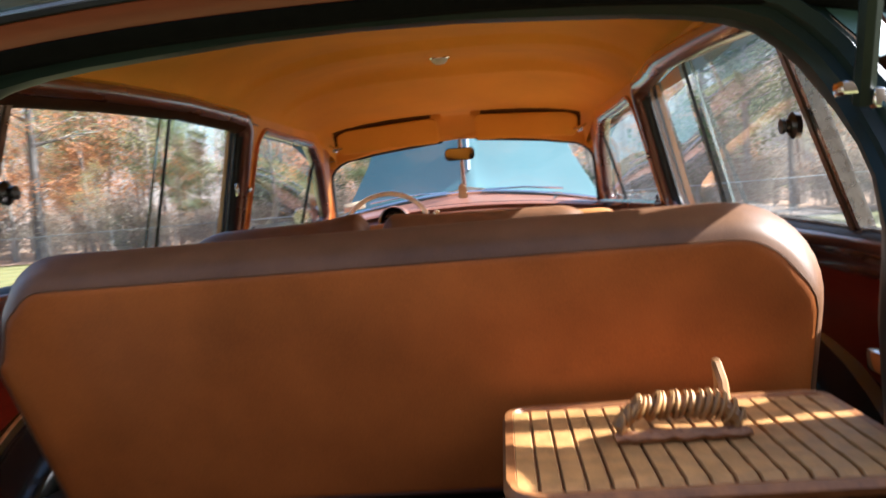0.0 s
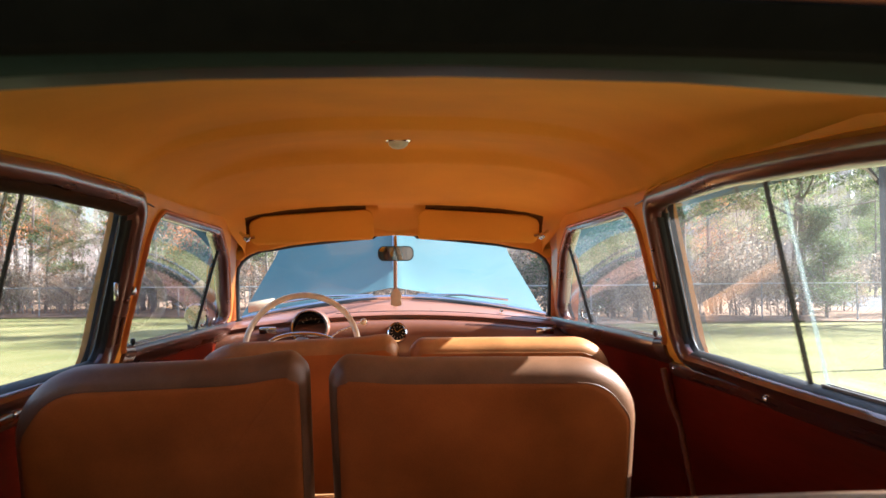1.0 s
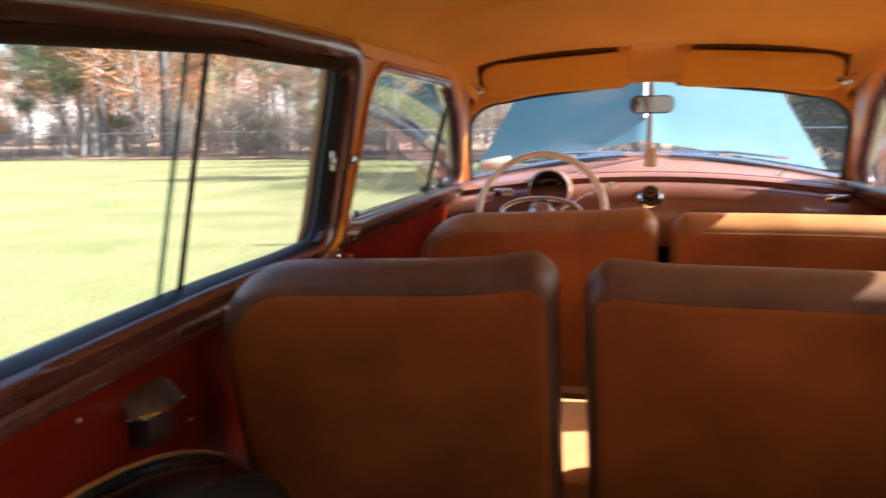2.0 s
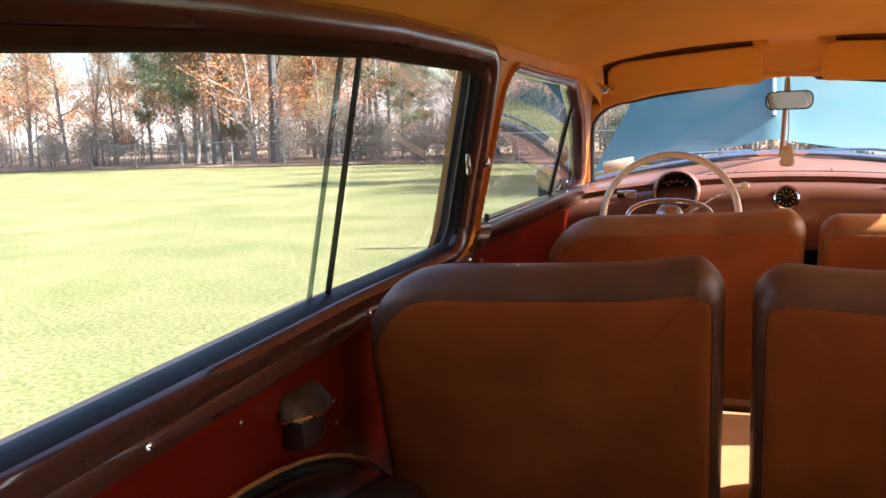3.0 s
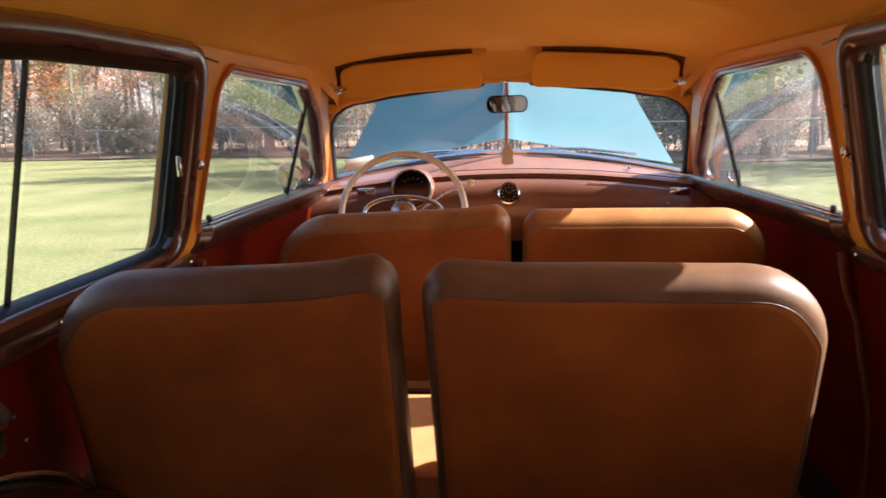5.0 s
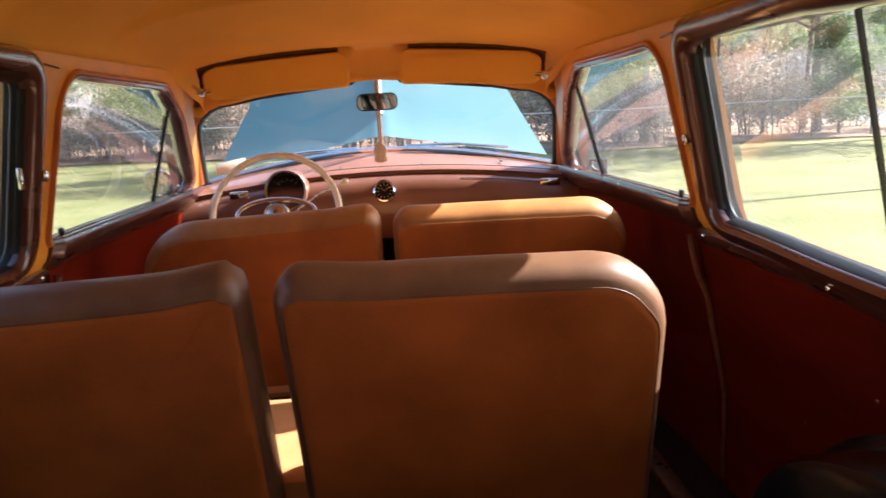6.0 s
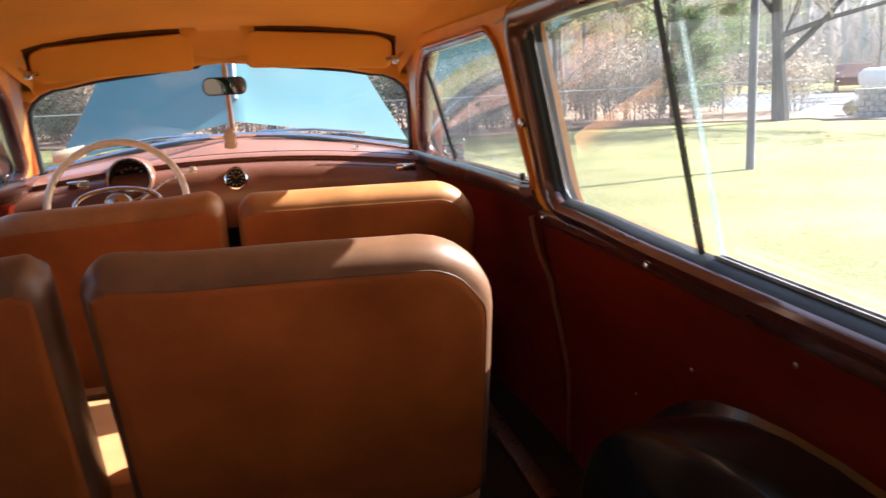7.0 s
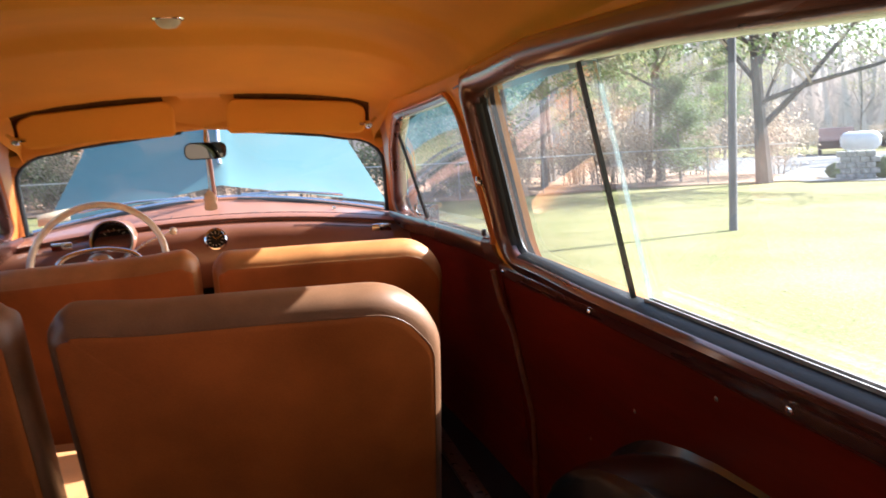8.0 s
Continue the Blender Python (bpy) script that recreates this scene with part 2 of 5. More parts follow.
def box(size, at=(0, 0, 0), bevel=0.004, bm=None, turn=None):
    b2 = bmesh.new()
    bmesh.ops.create_cube(b2, size=1.0)
    bmesh.ops.scale(b2, vec=size, verts=b2.verts)
    if bevel:
        bmesh.ops.bevel(b2, geom=b2.edges[:], offset=bevel, segments=2, profile=0.5, affect="EDGES")
    if turn:
        bmesh.ops.transform(b2, matrix=turn, verts=b2.verts)
    bmesh.ops.translate(b2, vec=at, verts=b2.verts)
    if bm is None:
        return b2
    me = bpy.data.meshes.new("tmp")
    b2.to_mesh(me)
    b2.free()
    bm.from_mesh(me)
    bpy.data.meshes.remove(me)
    return bm


def lathe(profile, seg=24, m=None, bm=None, cap=True):
    """Turns (radius, height) pairs round z, then places by m."""
    bm = bm or bmesh.new()
    m = m or Matrix()
    rows = []
    for r, h in profile:
        rows.append([bm.verts.new(m @ Vector((r * math.cos(k * math.tau / seg), r * math.sin(k * math.tau / seg), h))) for k in range(seg)])
    for a, b in zip(rows, rows[1:]):
        for i in range(seg):
            j = (i + 1) % seg
            bm.faces.new((a[i], a[j], b[j], b[i]))
    if cap:
        if profile[0][0] > 1e-5:
            bm.faces.new(rows[0])
        if profile[-1][0] > 1e-5:
            bm.faces.new(rows[-1])
    bmesh.ops.remove_doubles(bm, verts=bm.verts, dist=1e-6)
    return bm


# ---- car body shape ----
BELT, TOP = 1.165, 1.545


def side_x(y, z):
    """Half width of the inner body side."""
    if z >= BELT:
        x = 0.745 - (z - BELT) * 0.267
    else:
        x = 0.745 + 0.013 * smooth01((BELT - z) / 0.03) + min(0.085, (BELT - z) * 0.19)
    return x - 0.045 * smooth01((y - 2.9) / 1.3)


def on_side(s, y, z, n=0.0):
    """Point on the body side (s = 1 or -1), n metres inwards."""
    shift = -0.016 * smooth01((z - 1.10) / 0.06) * (1 - smooth01((y - 2.15) / 0.4))
    return (s * (side_x(y, z) - n) + shift, y, z)


def ring_sweep(s, outline, profile, closed=True, widen=0.0):
    """Moulding along an outline on the body side; profile: (offset outwards in the plane, depth inwards)."""
    nn = normals2(outline, closed)
    loops = []
    for (y, z), n in zip(outline, nn):
        w = 1.0 + widen * smooth01((n.x - 0.4) / 0.4)
        loops.append([on_side(s, y + n.x * o * (w if o > 0.005 else 1), z + n.y * o, d) for o, d in profile])
    if closed:
        loops.append(loops[0])
    bm = loft(loops, False)
    bmesh.ops.remove_doubles(bm, verts=bm.verts, dist=1e-6)
    return bm


REAR_WIN = rounded([(1.035, 1.151), (1.45, 1.160), (2.15, 1.173), (2.698, 1.178), (2.622, 1.553), (2.15, 1.554), (1.75, 1.535), (1.25, 1.499), (1.115, 1.45)], [0.03, 0.5, 0.5, 0.045, 0.05, 0.5, 0.5, 0.06, 0.08])
DOOR_WIN = rounded([(2.842, 1.205), (4.015, 1.200), (3.685, 1.458), (3.50, 1.543), (2.800, 1.555)], [0.02, 0.03, 0.28, 0.16, 0.07])
REAR_WIN, DOOR_WIN = resample(REAR_WIN, 0.05), resample(DOOR_WIN, 0.05)


def inside(p, poly):
    hit, n = False, len(poly)
    for i in range(n):
        (x1, y1), (x2, y2) = poly[i - 1], poly[i]
        if (y1 > p[1]) != (y2 > p[1]) and p[0] < (x2 - x1) * (p[1] - y1) / (y2 - y1) + x1:
            hit = not hit
    return hit


def side_sheet(s, y0, y1, z0, z1, n, holes, step=0.0125, shape=None):
    """Sheet on the body side with openings cut through it."""
    bm = bmesh.new()
    ny, nz = int((y1 - y0) / step), int((z1 - z0) / step)
    grid = [[None] * (nz + 1) for _ in range(ny + 1)]
    for i in range(ny + 1):
        for j in range(nz + 1):
            y, z = y0 + (y1 - y0) * i / ny, z0 + (z1 - z0) * j / nz
            grid[i][j] = bm.verts.new(on_side(s, y, z, n))
    for i in range(ny):
        for j in range(nz):
            c = (y0 + (y1 - y0) * (i + 0.5) / ny, z0 + (z1 - z0) * (j + 0.5) / nz)
            if any(inside(c, h) for h in holes) or (shape and not shape(*c)):
                continue
            bm.faces.new((grid[i][j], grid[i + 1][j], grid[i + 1][j + 1], grid[i][j + 1]))
    bmesh.ops.delete(bm, geom=[v for v in bm.verts if not v.link_faces], context="VERTS")
    # draw the stepped edge of each opening onto its outline
    dense = [q for h in holes for q in resample(h, 0.004)]
    for v in bm.verts:
        if v.is_boundary:
            q = min(dense, key=lambda p: (p[0] - v.co.y) ** 2 + (p[1] - v.co.z) ** 2)
            if math.hypot(q[0] - v.co.y, q[1] - v.co.z) < step * 1.1:
                v.co = on_side(s, q[0], q[1], n)
    return bm


def rear_cut(y, z):
    """True in front of the slanting rear opening."""
    return y > 1.015 + smooth01((z - 1.0) / 0.55) * 0.105


def front_cut(y, z):
    """True behind the windshield post."""
    return y < 4.12 - max(0.0, z - 1.19) * 0.95


def grown(outline, d):
    return [(y + n.x * d, z + n.y * d) for (y, z), n in zip(outline, normals2(outline))]


REAR_HOLE, DOOR_HOLE = grown(REAR_WIN, 0.036), grown(DOOR_WIN, 0.022)
car = empty("station_wagon", "old wood-bodied station wagon on a lawn, hood and liftgate open", "car")

# inner upper sides, outer skin, wooden outside frame
for s in (1, -1):
    ob = part("inner_side_panel", side_sheet(s, 0.94, 4.14, 1.12, 1.60, 0.0, [REAR_WIN, DOOR_WIN], shape=lambda y, z: rear_cut(y, z) and front_cut(y + 0.10, z)), TAN_METAL, car,
              "tan painted window pillars and header")
    part("front_pillar_panel", side_sheet(s, 3.5, 4.14, 1.12, 1.60, 0.0, [DOOR_WIN], shape=lambda y, z: front_cut(y, z) and not front_cut(y + 0.10, z)), ORANGE_TRIM, car,
         "orange-brown painted front pillar")
    ob = part("outer_side_panel", side_sheet(s, 0.94, 4.14, 1.02, 1.62, -0.055, [REAR_HOLE, DOOR_HOLE], shape=lambda y, z: rear_cut(y, z) and front_cut(y, z)), GREEN_PAINT, car,
              "dark green painted outer window frame")
    # rear window: dark wooden surround with rubber channel
    prof = [(0.030, -0.034), (0.012, -0.024), (0.000, -0.018), (-0.003, 0.000), (-0.001, 0.010), (0.004, 0.019), (0.012, 0.026), (0.024, 0.028), (0.038, 0.024), (0.047, 0.012), (0.050, -0.004)]
    surround = part("window_surround", ring_sweep(s, REAR_WIN, prof, widen=0.2 if s < 0 else 0.1), DARKWOOD, car, "glossy dark mahogany window surround")
    k = next(i for i, q in enumerate(REAR_WIN) if q[1] < 1.19)
    run_in = [q for q in REAR_WIN[k:] + REAR_WIN[:k] if q[1] < 1.19 or (q[0] > 2.5 and q[1] < 1.545)]
    part("rubber_channel", ring_sweep(s, run_in, [(0.006, -0.026), (-0.004, -0.025), (-0.007, -0.021), (-0.006, -0.014), (-0.004, -0.008), (0.002, -0.004)], False), RUBBER, surround, "black rubber glass channel")
    sill = [q for q in REAR_WIN if q[1] < 1.185 and 1.1 < q[0] < 2.66]
    part("sill_rubber", ring_sweep(s, sill, [(0.002, -0.030), (-0.008, -0.029), (-0.011, -0.022), (-0.009, -0.010), (-0.006, 0.000), (-0.001, 0.010), (0.004, 0.017)], False), RUBBER, surround, "black rubber strip along the window sill")
    if s > 0:
        track = [q for q in sill if q[0] < 2.08]
        part("sill_track", ring_sweep(s, track, [(-0.009, -0.029), (-0.016, -0.0285), (-0.0165, -0.025), (-0.0115, -0.0245), (-0.0115, -0.019), (-0.0155, -0.0185), (-0.0155, -0.0155), (-0.0095, -0.015)], False), TRACK, surround, "worn grey painted track of the sliding pane")
    jamb = [q for q in REAR_WIN if q[0] > 2.5 and 1.20 < q[1] < 1.53]
    part("jamb_rubber", ring_sweep(s, jamb, [(-0.003, -0.022), (-0.005, -0.016), (-0.005, -0.006), (-0.0045, 0.001), (-0.002, 0.005)], False), RUBBER, surround, "black rubber seal of the front jamb")
    if s < 0:
        head = [q for q in REAR_WIN if q[1] > 1.47 and q[0] < 2.60]
        part("header_strip", ring_sweep(s, head, [(-0.012, -0.026), (-0.014, -0.018), (-0.014, 0.000), (-0.010, 0.010), (-0.002, 0.018), (0.003, 0.0195)], False), POCKET, surround, "dark brown cloth strip along the window header")
    # front door window surround: tan outside band with a dark inner frame
    prof = [(0.014, -0.05), (0.002, -0.03), (-0.003, -0.022), (-0.003, 0.000), (0.001, 0.006), (0.007, 0.009), (0.011, 0.002)]
    frame_ob = part("door_window_frame", ring_sweep(s, DOOR_WIN, prof, widen=2.0), DARKWOOD, car, "dark brown front door window frame")
    prof = [(0.0085, 0.002), (0.010, 0.009), (0.014, 0.012), (0.019, 0.010), (0.022, -0.003)]
    part("door_opening_trim", ring_sweep(s, DOOR_WIN, prof, widen=1.8), ORANGE_TRIM, frame_ob, "orange-brown painted trim round the door window")

# belt mouldings, lower panels
for s in (1, -1):
    def run(profile, y0, y1, mat, name, label, parent=car, step=0.1, taper=0.0, fall=0.0):
        k = int((y1 - y0) / step)
        ys = sorted([y0 + (y1 - y0) * i / k for i in range(k + 1)] + ([taper + 0.02 if taper < 2.87 + 0.01 and taper == y0 else taper - 0.02] if taper else []))
        loops = [[on_side(s, y, z - fall * smooth01((2.35 - y) / 1.1), n * (0.3 if taper and abs(y - taper) < 1e-6 and n > 0 else 1)) for z, n in profile] for y in ys]
        return part(name, loft(loops, False, (True, True)), mat, parent, label)
    run([(1.140, 0.0), (1.140, 0.018), (1.136, 0.023), (1.126, 0.0245), (1.114, 0.022), (1.104, 0.015), (1.099, 0.0)],
        1.0, 2.850, DARKWOOD, "belt_moulding", "dark mahogany belt moulding below the side window", taper=2.850, fall=0.016)
    run([(1.194, -0.022), (1.200, -0.006), (1.2065, 0.012), (1.206, 0.021), (1.200, 0.028), (1.187, 0.033), (1.168, 0.030), (1.148, 0.028), (1.135, 0.02), (1.13, 0.0)], 2.845, 4.05, DARKWOOD, "door_sill", "dark brown glossy door window sill", taper=2.845)
    lower = [(1.105, 0.004), (1.09, 0.006), (1.0, 0.006), (0.9, 0.006), (0.8, 0.006), (0.7, 0.006), (0.6, 0.006), (0.46, 0.006)]
    run(lower, 1.0, 2.878, MAHOGANY, "side_trim_panel", "glossy red mahogany side panel")
    run([(1.135, 0.004)] + lower[1:], 2.881, 4.15, MAHOGANY, "door_trim_panel", "red mahogany front door panel")
    # windlace along the rear edge of the front door
    pts = [on_side(s, 2.870 + 0.012 * smooth01((1.2 - z) / 0.6), z, 0.012 + 0.016 * smooth01((z - 0.96) / 0.08)) for z in [0.48 + 0.032 * i for i in range(21)]]
    part("windlace", tube(pts, 0.009, 8), WINDLACE, car, "orange-brown cloth windlace beside the door")
    # outer lower body with wooden boards
    loops = [[on_side(s, y, z, -0.075 - 0.04 * math.sin(min(1, max(0, (1.1 - z) / 0.7)) * 2.6)) for z in (1.10, 1.0, 0.9, 0.75, 0.6, 0.45, 0.34)] for y in [0.72 + 0.12 * i for i in range(29)]]
    part("outer_body_side", loft(loops, False), RAILWOOD, car, "mahogany outer body side")
    part("outer_belt_rail", loft([[on_side(s, y, z - 0.016 * smooth01((2.35 - y) / 1.1), n) for z, n in ((1.146, -0.055), (1.150, -0.10), (1.12, -0.115), (1.06, -0.11), (1.055, -0.07))] for y in [0.9 + 0.11 * i for i in range(30)]], False), MAPLE, car,
         "varnished maple outer belt rail")
    b = ring_sweep(s, resample([(2.776, 1.15), (2.705, 1.58)], 0.05, False), [(-0.012, -0.030), (-0.012, -0.080), (0.05, -0.080), (0.05, -0.03)], False)
    part("outer_wood_pillar", b, MAPLE, car, "varnished maple outer door pillar")


# ---- glass panes of the sides ----
def pane(s, outline, n, thick, name, parent, mat=GLASS, label="clear window glass", turn=0.0):
    bm = bmesh.new()
    vs = [bm.verts.new(on_side(s, y, z, n - turn * (y - outline[0][0]))) for y, z in outline]
    bm.faces.new(vs)
    bmesh.ops.triangulate(bm, faces=bm.faces[:])
    ob = part(name, bm, mat, parent, label, smooth=False)
    return ob


for s in (1, -1):
    dv = 2.085 if s > 0 else 2.160
    pane(s, [(dv - 0.01, 1.168), (2.715, 1.168), (2.64, TOP + 0.014), (dv - 0.03, TOP + 0.014)], -0.006, 0.005, "front_pane", car, turn=0.030)
    pane(s, [(1.375, 1.130), (dv + 0.02, 1.130), (dv - 0.045, TOP + 0.012), (1.40, TOP + 0.012)], -0.023, 0.005, "sliding_pane", car)
    pane(s, [(1.025, 1.130), (1.38, 1.130), (1.40, TOP + 0.012), (1.23, TOP + 0.01), (1.105, 1.455)], -0.017, 0.005, "rear_quarter_pane", car)
    # dividing bar and the free glass edge behind it
    def bar(y0, y1, w, n0, n1, mat, name, label):
        zb = 1.160 if y0 > 2 else 1.132
        a = [(y0 - w / 2, zb, n0), (y0 + w / 2, zb, n0), (y0 + w / 2, zb, n1), (y0 - w / 2, zb, n1)]
        b = [(y1 - w / 2, TOP - 0.0, n0), (y1 + w / 2, TOP - 0.0, n0), (y1 + w / 2, TOP + 0.01, n1), (y1 - w / 2, TOP + 0.01, n1)]
        return part(name, loft([[on_side(s, *p) for p in a], [on_side(s, *p) for p in b]], True, (True, True)), mat, car, label)
    bar(dv, dv - 0.045, 0.0060, -0.010, -0.018, BLACK, "window_divider", "thin black window divider bar")
    # the left edge is tinted darker to paint its weaker reflection
    bar(dv - 0.045, dv - 0.085, 0.010, -0.021, -0.025, GLASS_EDGE if s > 0 else GLASS_EDGE_SHADED, "glass_edge", "greenish polished glass edge")
    bar(1.382, 1.410, 0.017, 0.004, -0.022, PANE_FRAME, "pane_frame", "dull metal frame of the rear pane")
    bar(1.367, 1.394, 0.010, 0.002, -0.024, BLACK, "pane_seal", "black seal of the rear pane")
    bar(1.354, 1.380, 0.012, 0.004, -0.022, DULL_CHROME, "quarter_frame", "bright metal frame of the quarter pane")
    # knob on the rear pane frame
    m = Matrix.Translation(on_side(s, 1.420, 1.345, 0.004)) @ Matrix.Rotation(radians(-90 * s), 4, "Y")
    part("pane_knob", lathe([(0.0, -0.004), (0.021, -0.002), (0.023, 0.008), (0.019, 0.012), (0.012, 0.015), (0.010, 0.020), (0.013, 0.022), (0.013, 0.027), (0.0, 0.03)], 20, m), BLACK, car, "black round window lock knob")
    # chrome catch on the door pillar
    m = Matrix.Translation(on_side(s, 2.700, 1.356, 0.0)) @ Matrix.Rotation(radians(-90 * s), 4, "Y")
    part("pillar_catch", lathe([(0.0, 0.0), (0.012, 0.0), (0.012, 0.004), (0.005, 0.008), (0.005, 0.022), (0.011, 0.026), (0.012, 0.034), (0.0, 0.038)], 14, m), CHROME, car, "small chrome window catch")
    if s < 0:
        part("catch_plate", box((0.010, 0.016, 0.046), on_side(s, 2.655, 1.356, 0.004), 0.004), CHROME, car, "chrome catch plate in the window jamb")
    # front door glass with vent pane
    pane(s, DOOR_WIN, -0.020, 0.005, "door_pane", car)
    bar2 = loft([[on_side(s, y + d, z, n) for d, n in ((-0.005, -0.012), (0.005, -0.012), (0.005, -0.022), (-0.005, -0.022))] for y, z in ((3.612, 1.19), (3.628, 1.52))], True, (True, True))
    part("vent_divider", bar2, BLACK, car, "thin vent window divider")

# lock knobs, vent catches and the slot above each door pillar
for s in (1, -1):
    m = Matrix.Translation(on_side(s, 2.885, 1.203, 0.012))
    part("lock_knob", lathe([(0.0025, -0.01), (0.0025, 0.004), (0.0065, 0.008), (0.0075, 0.016), (0.006, 0.022), (0.0, 0.024)], 12, m), BLACK, car, "small black door lock knob")
    catch = part("vent_catch", box((0.010, 0.034, 0.012), on_side(s, 3.598, 1.218, 0.006), 0.003), CHROME, car, "small chrome vent window catch")
    part("catch_lever", tube([on_side(s, 3.598, 1.220, 0.012), on_side(s, 3.590, 1.236, 0.018), on_side(s, 3.574, 1.252, 0.017)], 0.0035, 8), CHROME, catch)
    slot = [on_side(s, 2.700 + 0.010 * k, 1.5765 - 0.0006 * k, 0.0015) for k in range(8)]
    part("pillar_slot", tube(slot, 0.0022, 6), BLACK, car, "dark slot above the door pillar")

# screws on the trim
for s in (1, -1):
    for y, z, n in ((2.03, 1.575, 0.021), (2.56, 1.583, 0.018), (1.55, 1.572, 0.02), (2.255, 1.128, 0.0240), (1.70, 1.116, 0.0240), (2.80, 1.126, 0.0240),
                    (2.47, 0.80, 0.006), (2.90, 0.72, 0.006), (1.90, 1.065, 0.006), (2.2, 0.95, 0.006)):
        m = Matrix.Translation(on_side(s, y, z, n)) @ Matrix.Rotation(radians(-90 * s), 4, "Y")
        k = 0.7 if z < 1.08 else 1.0
        part("trim_screw", lathe([(0.0, 0.0035 * k), (0.004 * k, 0.003 * k), (0.0065 * k, 0.001 * k), (0.007 * k, -0.002)], 10, m, cap=False), PANE_FRAME if z < 1.08 else CHROME, car)


# ---- headliner and roof ----
def roof_edge(y):
    """Height at which the headliner meets the body side."""
    return 1.592 - 0.050 * (1 - smooth01((y - 1.25) / 0.85)) - 0.120 * (1 - smooth01((y - 1.09) / 0.28))


def roof_z(x, y):
    """Coved headliner: a flat crown that rolls down to the sides, with two pressed cross steps, low over the sun visors."""
    edge = roof_edge(y)
    u = min(1.0, abs(x) / (side_x(y, edge) + 0.008))
    crown = 1.518 + 0.257 * math.sin(math.pi / 2 * max(0.0, min(1.0, (y - 1.09) / 1.70)))
    bow = y + 0.06 * u * u
    crown -= 0.026 * smooth01((bow - 2.57) / 0.06) + 0.030 * smooth01((bow - 3.08) / 0.07) - 0.030 * smooth01((bow - 2.66) / 0.40)
    main = edge + max(0.015, crown - edge) * math.sqrt(max(0.0, 1 - u ** 2.7))
    # front part over the visors
    v = min(1.0, abs(x) / 0.66)
    front = 0.100 * smooth01((y - 3.83) / 0.15) * (1 - 0.5 * v * v)
    yv = 3.800 - 0.24 * x * x - 0.06 * abs(x)
    rec = 0.060 * smooth01((abs(x) - 0.07) / 0.025) * (1 - smooth01((abs(x) - 0.53) / 0.03)) * smooth01((y - yv + 0.065) / 0.012) * (1 - smooth01((y - yv - 0.03) / 0.05))
    side = 1.585 - 0.085 * smooth01((y - 3.45) / 0.45)
    low = side + (1.658 - side) * math.sqrt(max(0.0, 1 - u ** 2.5)) - front + rec
    w = smooth01((y - 3.0) / 0.62)
    return main * (1 - w) + low * w


def roof_y(x, v):
    """v from 0 (rear) to 1 (front): the front edge is curved in plan."""
    u = abs(x) / 0.66
    return 1.085 + (2.90 - 0.09 * u * u) * v


def roof_sheet(lift, over, nx=120, ny=290):
    loops = []
    for j in range(ny + 1):
        v = j / ny
        row = []
        for i in range(nx + 1):
            t = -1 + 2 * i / nx
            reach = side_x(roof_y(0.6, v), roof_edge(roof_y(0.6, v))) + 0.008
            hang = over * (0.65 + 0.35 * smooth01((roof_y(0.6, v) - 1.3) / 0.6))
            x = math.copysign((reach + hang) * (1 - (1 - abs(t)) ** 1.7), t)
            xx = max(-reach, min(reach, x))
            y = roof_y(min(0.66, abs(xx)), v)
            row.append((x, y, roof_z(xx, y) + lift - max(0.0, abs(x) - reach) * 1.2))
        loops.append(row)
    return loft(loops, False)


part("headliner", roof_sheet(0.0, 0.0), LINER, car, "plain tan board headliner with pressed curved steps")
ob = part("roof_panel", roof_sheet(0.085, 0.096, 30, 40), TEAL_PAINT, car, "teal painted steel roof")

# rear header and slanting rear posts: dark green steel flange round the opening
half = [(0.0, 1.09, 1.503), (0.14, 1.089, 1.500), (0.27, 1.086, 1.491), (0.36, 1.083, 1.484), (0.43, 1.080, 1.475), (0.48, 1.075, 1.464), (0.515, 1.07, 1.449), (0.542, 1.062, 1.424), (0.562, 1.053, 1.399),
        (0.574, 1.035, 1.370), (0.580, 1.012, 1.338), (0.581, 0.968, 1.295), (0.581, 0.936, 1.258), (0.580, 0.916, 1.20), (0.575, 0.90, 1.10), (0.57, 0.885, 0.98), (0.565, 0.87, 0.80)]
path = [(-x, y, z) for x, y, z in half[:0:-1]] + half
last = len(path) - 1
loops = []
for i, p in enumerate(path):
    p = Vector(p)
    t = (Vector(path[min(i + 1, last)]) - Vector(path[max(i - 1, 0)])).normalized()
    outw = t.cross(Vector((0, 1, 0))).normalized()
    if outw.dot(Vector((p.x, 0, max(0.0, p.z - 1.35) * 6 + 0.02))) < 0:
        outw = -outw
    prof = [(0.012, 0.06), (0.004, 0.045), (0.0, 0.030), (0.0, 0.004), (0.010, -0.004), (0.013, -0.012), (0.028, -0.014), (0.031, -0.030), (0.050, -0.036), (0.056, -0.028), (0.060, -0.02), (0.075, -0.012)]
    thin = 0.4 + 0.6 * smooth01((p.z - 1.30) / 0.08) + 0.6 * smooth01((1.20 - p.z) / 0.06)
    slim = 1.0 - 0.26 * smooth01((abs(p.x) - 0.40) / 0.1) * smooth01((p.z - 1.33) / 0.05)
    loops.append([p + outw * o * slim + Vector((0, d * thin if d > 0 else d, 0)) for o, d in prof])
part("rear_opening_flange", loft(loops, False), GREEN_PAINT, car, "dark green painted rear opening frame with rain channel")
upper, lower = {1: [], -1: []}, {1: [], -1: []}
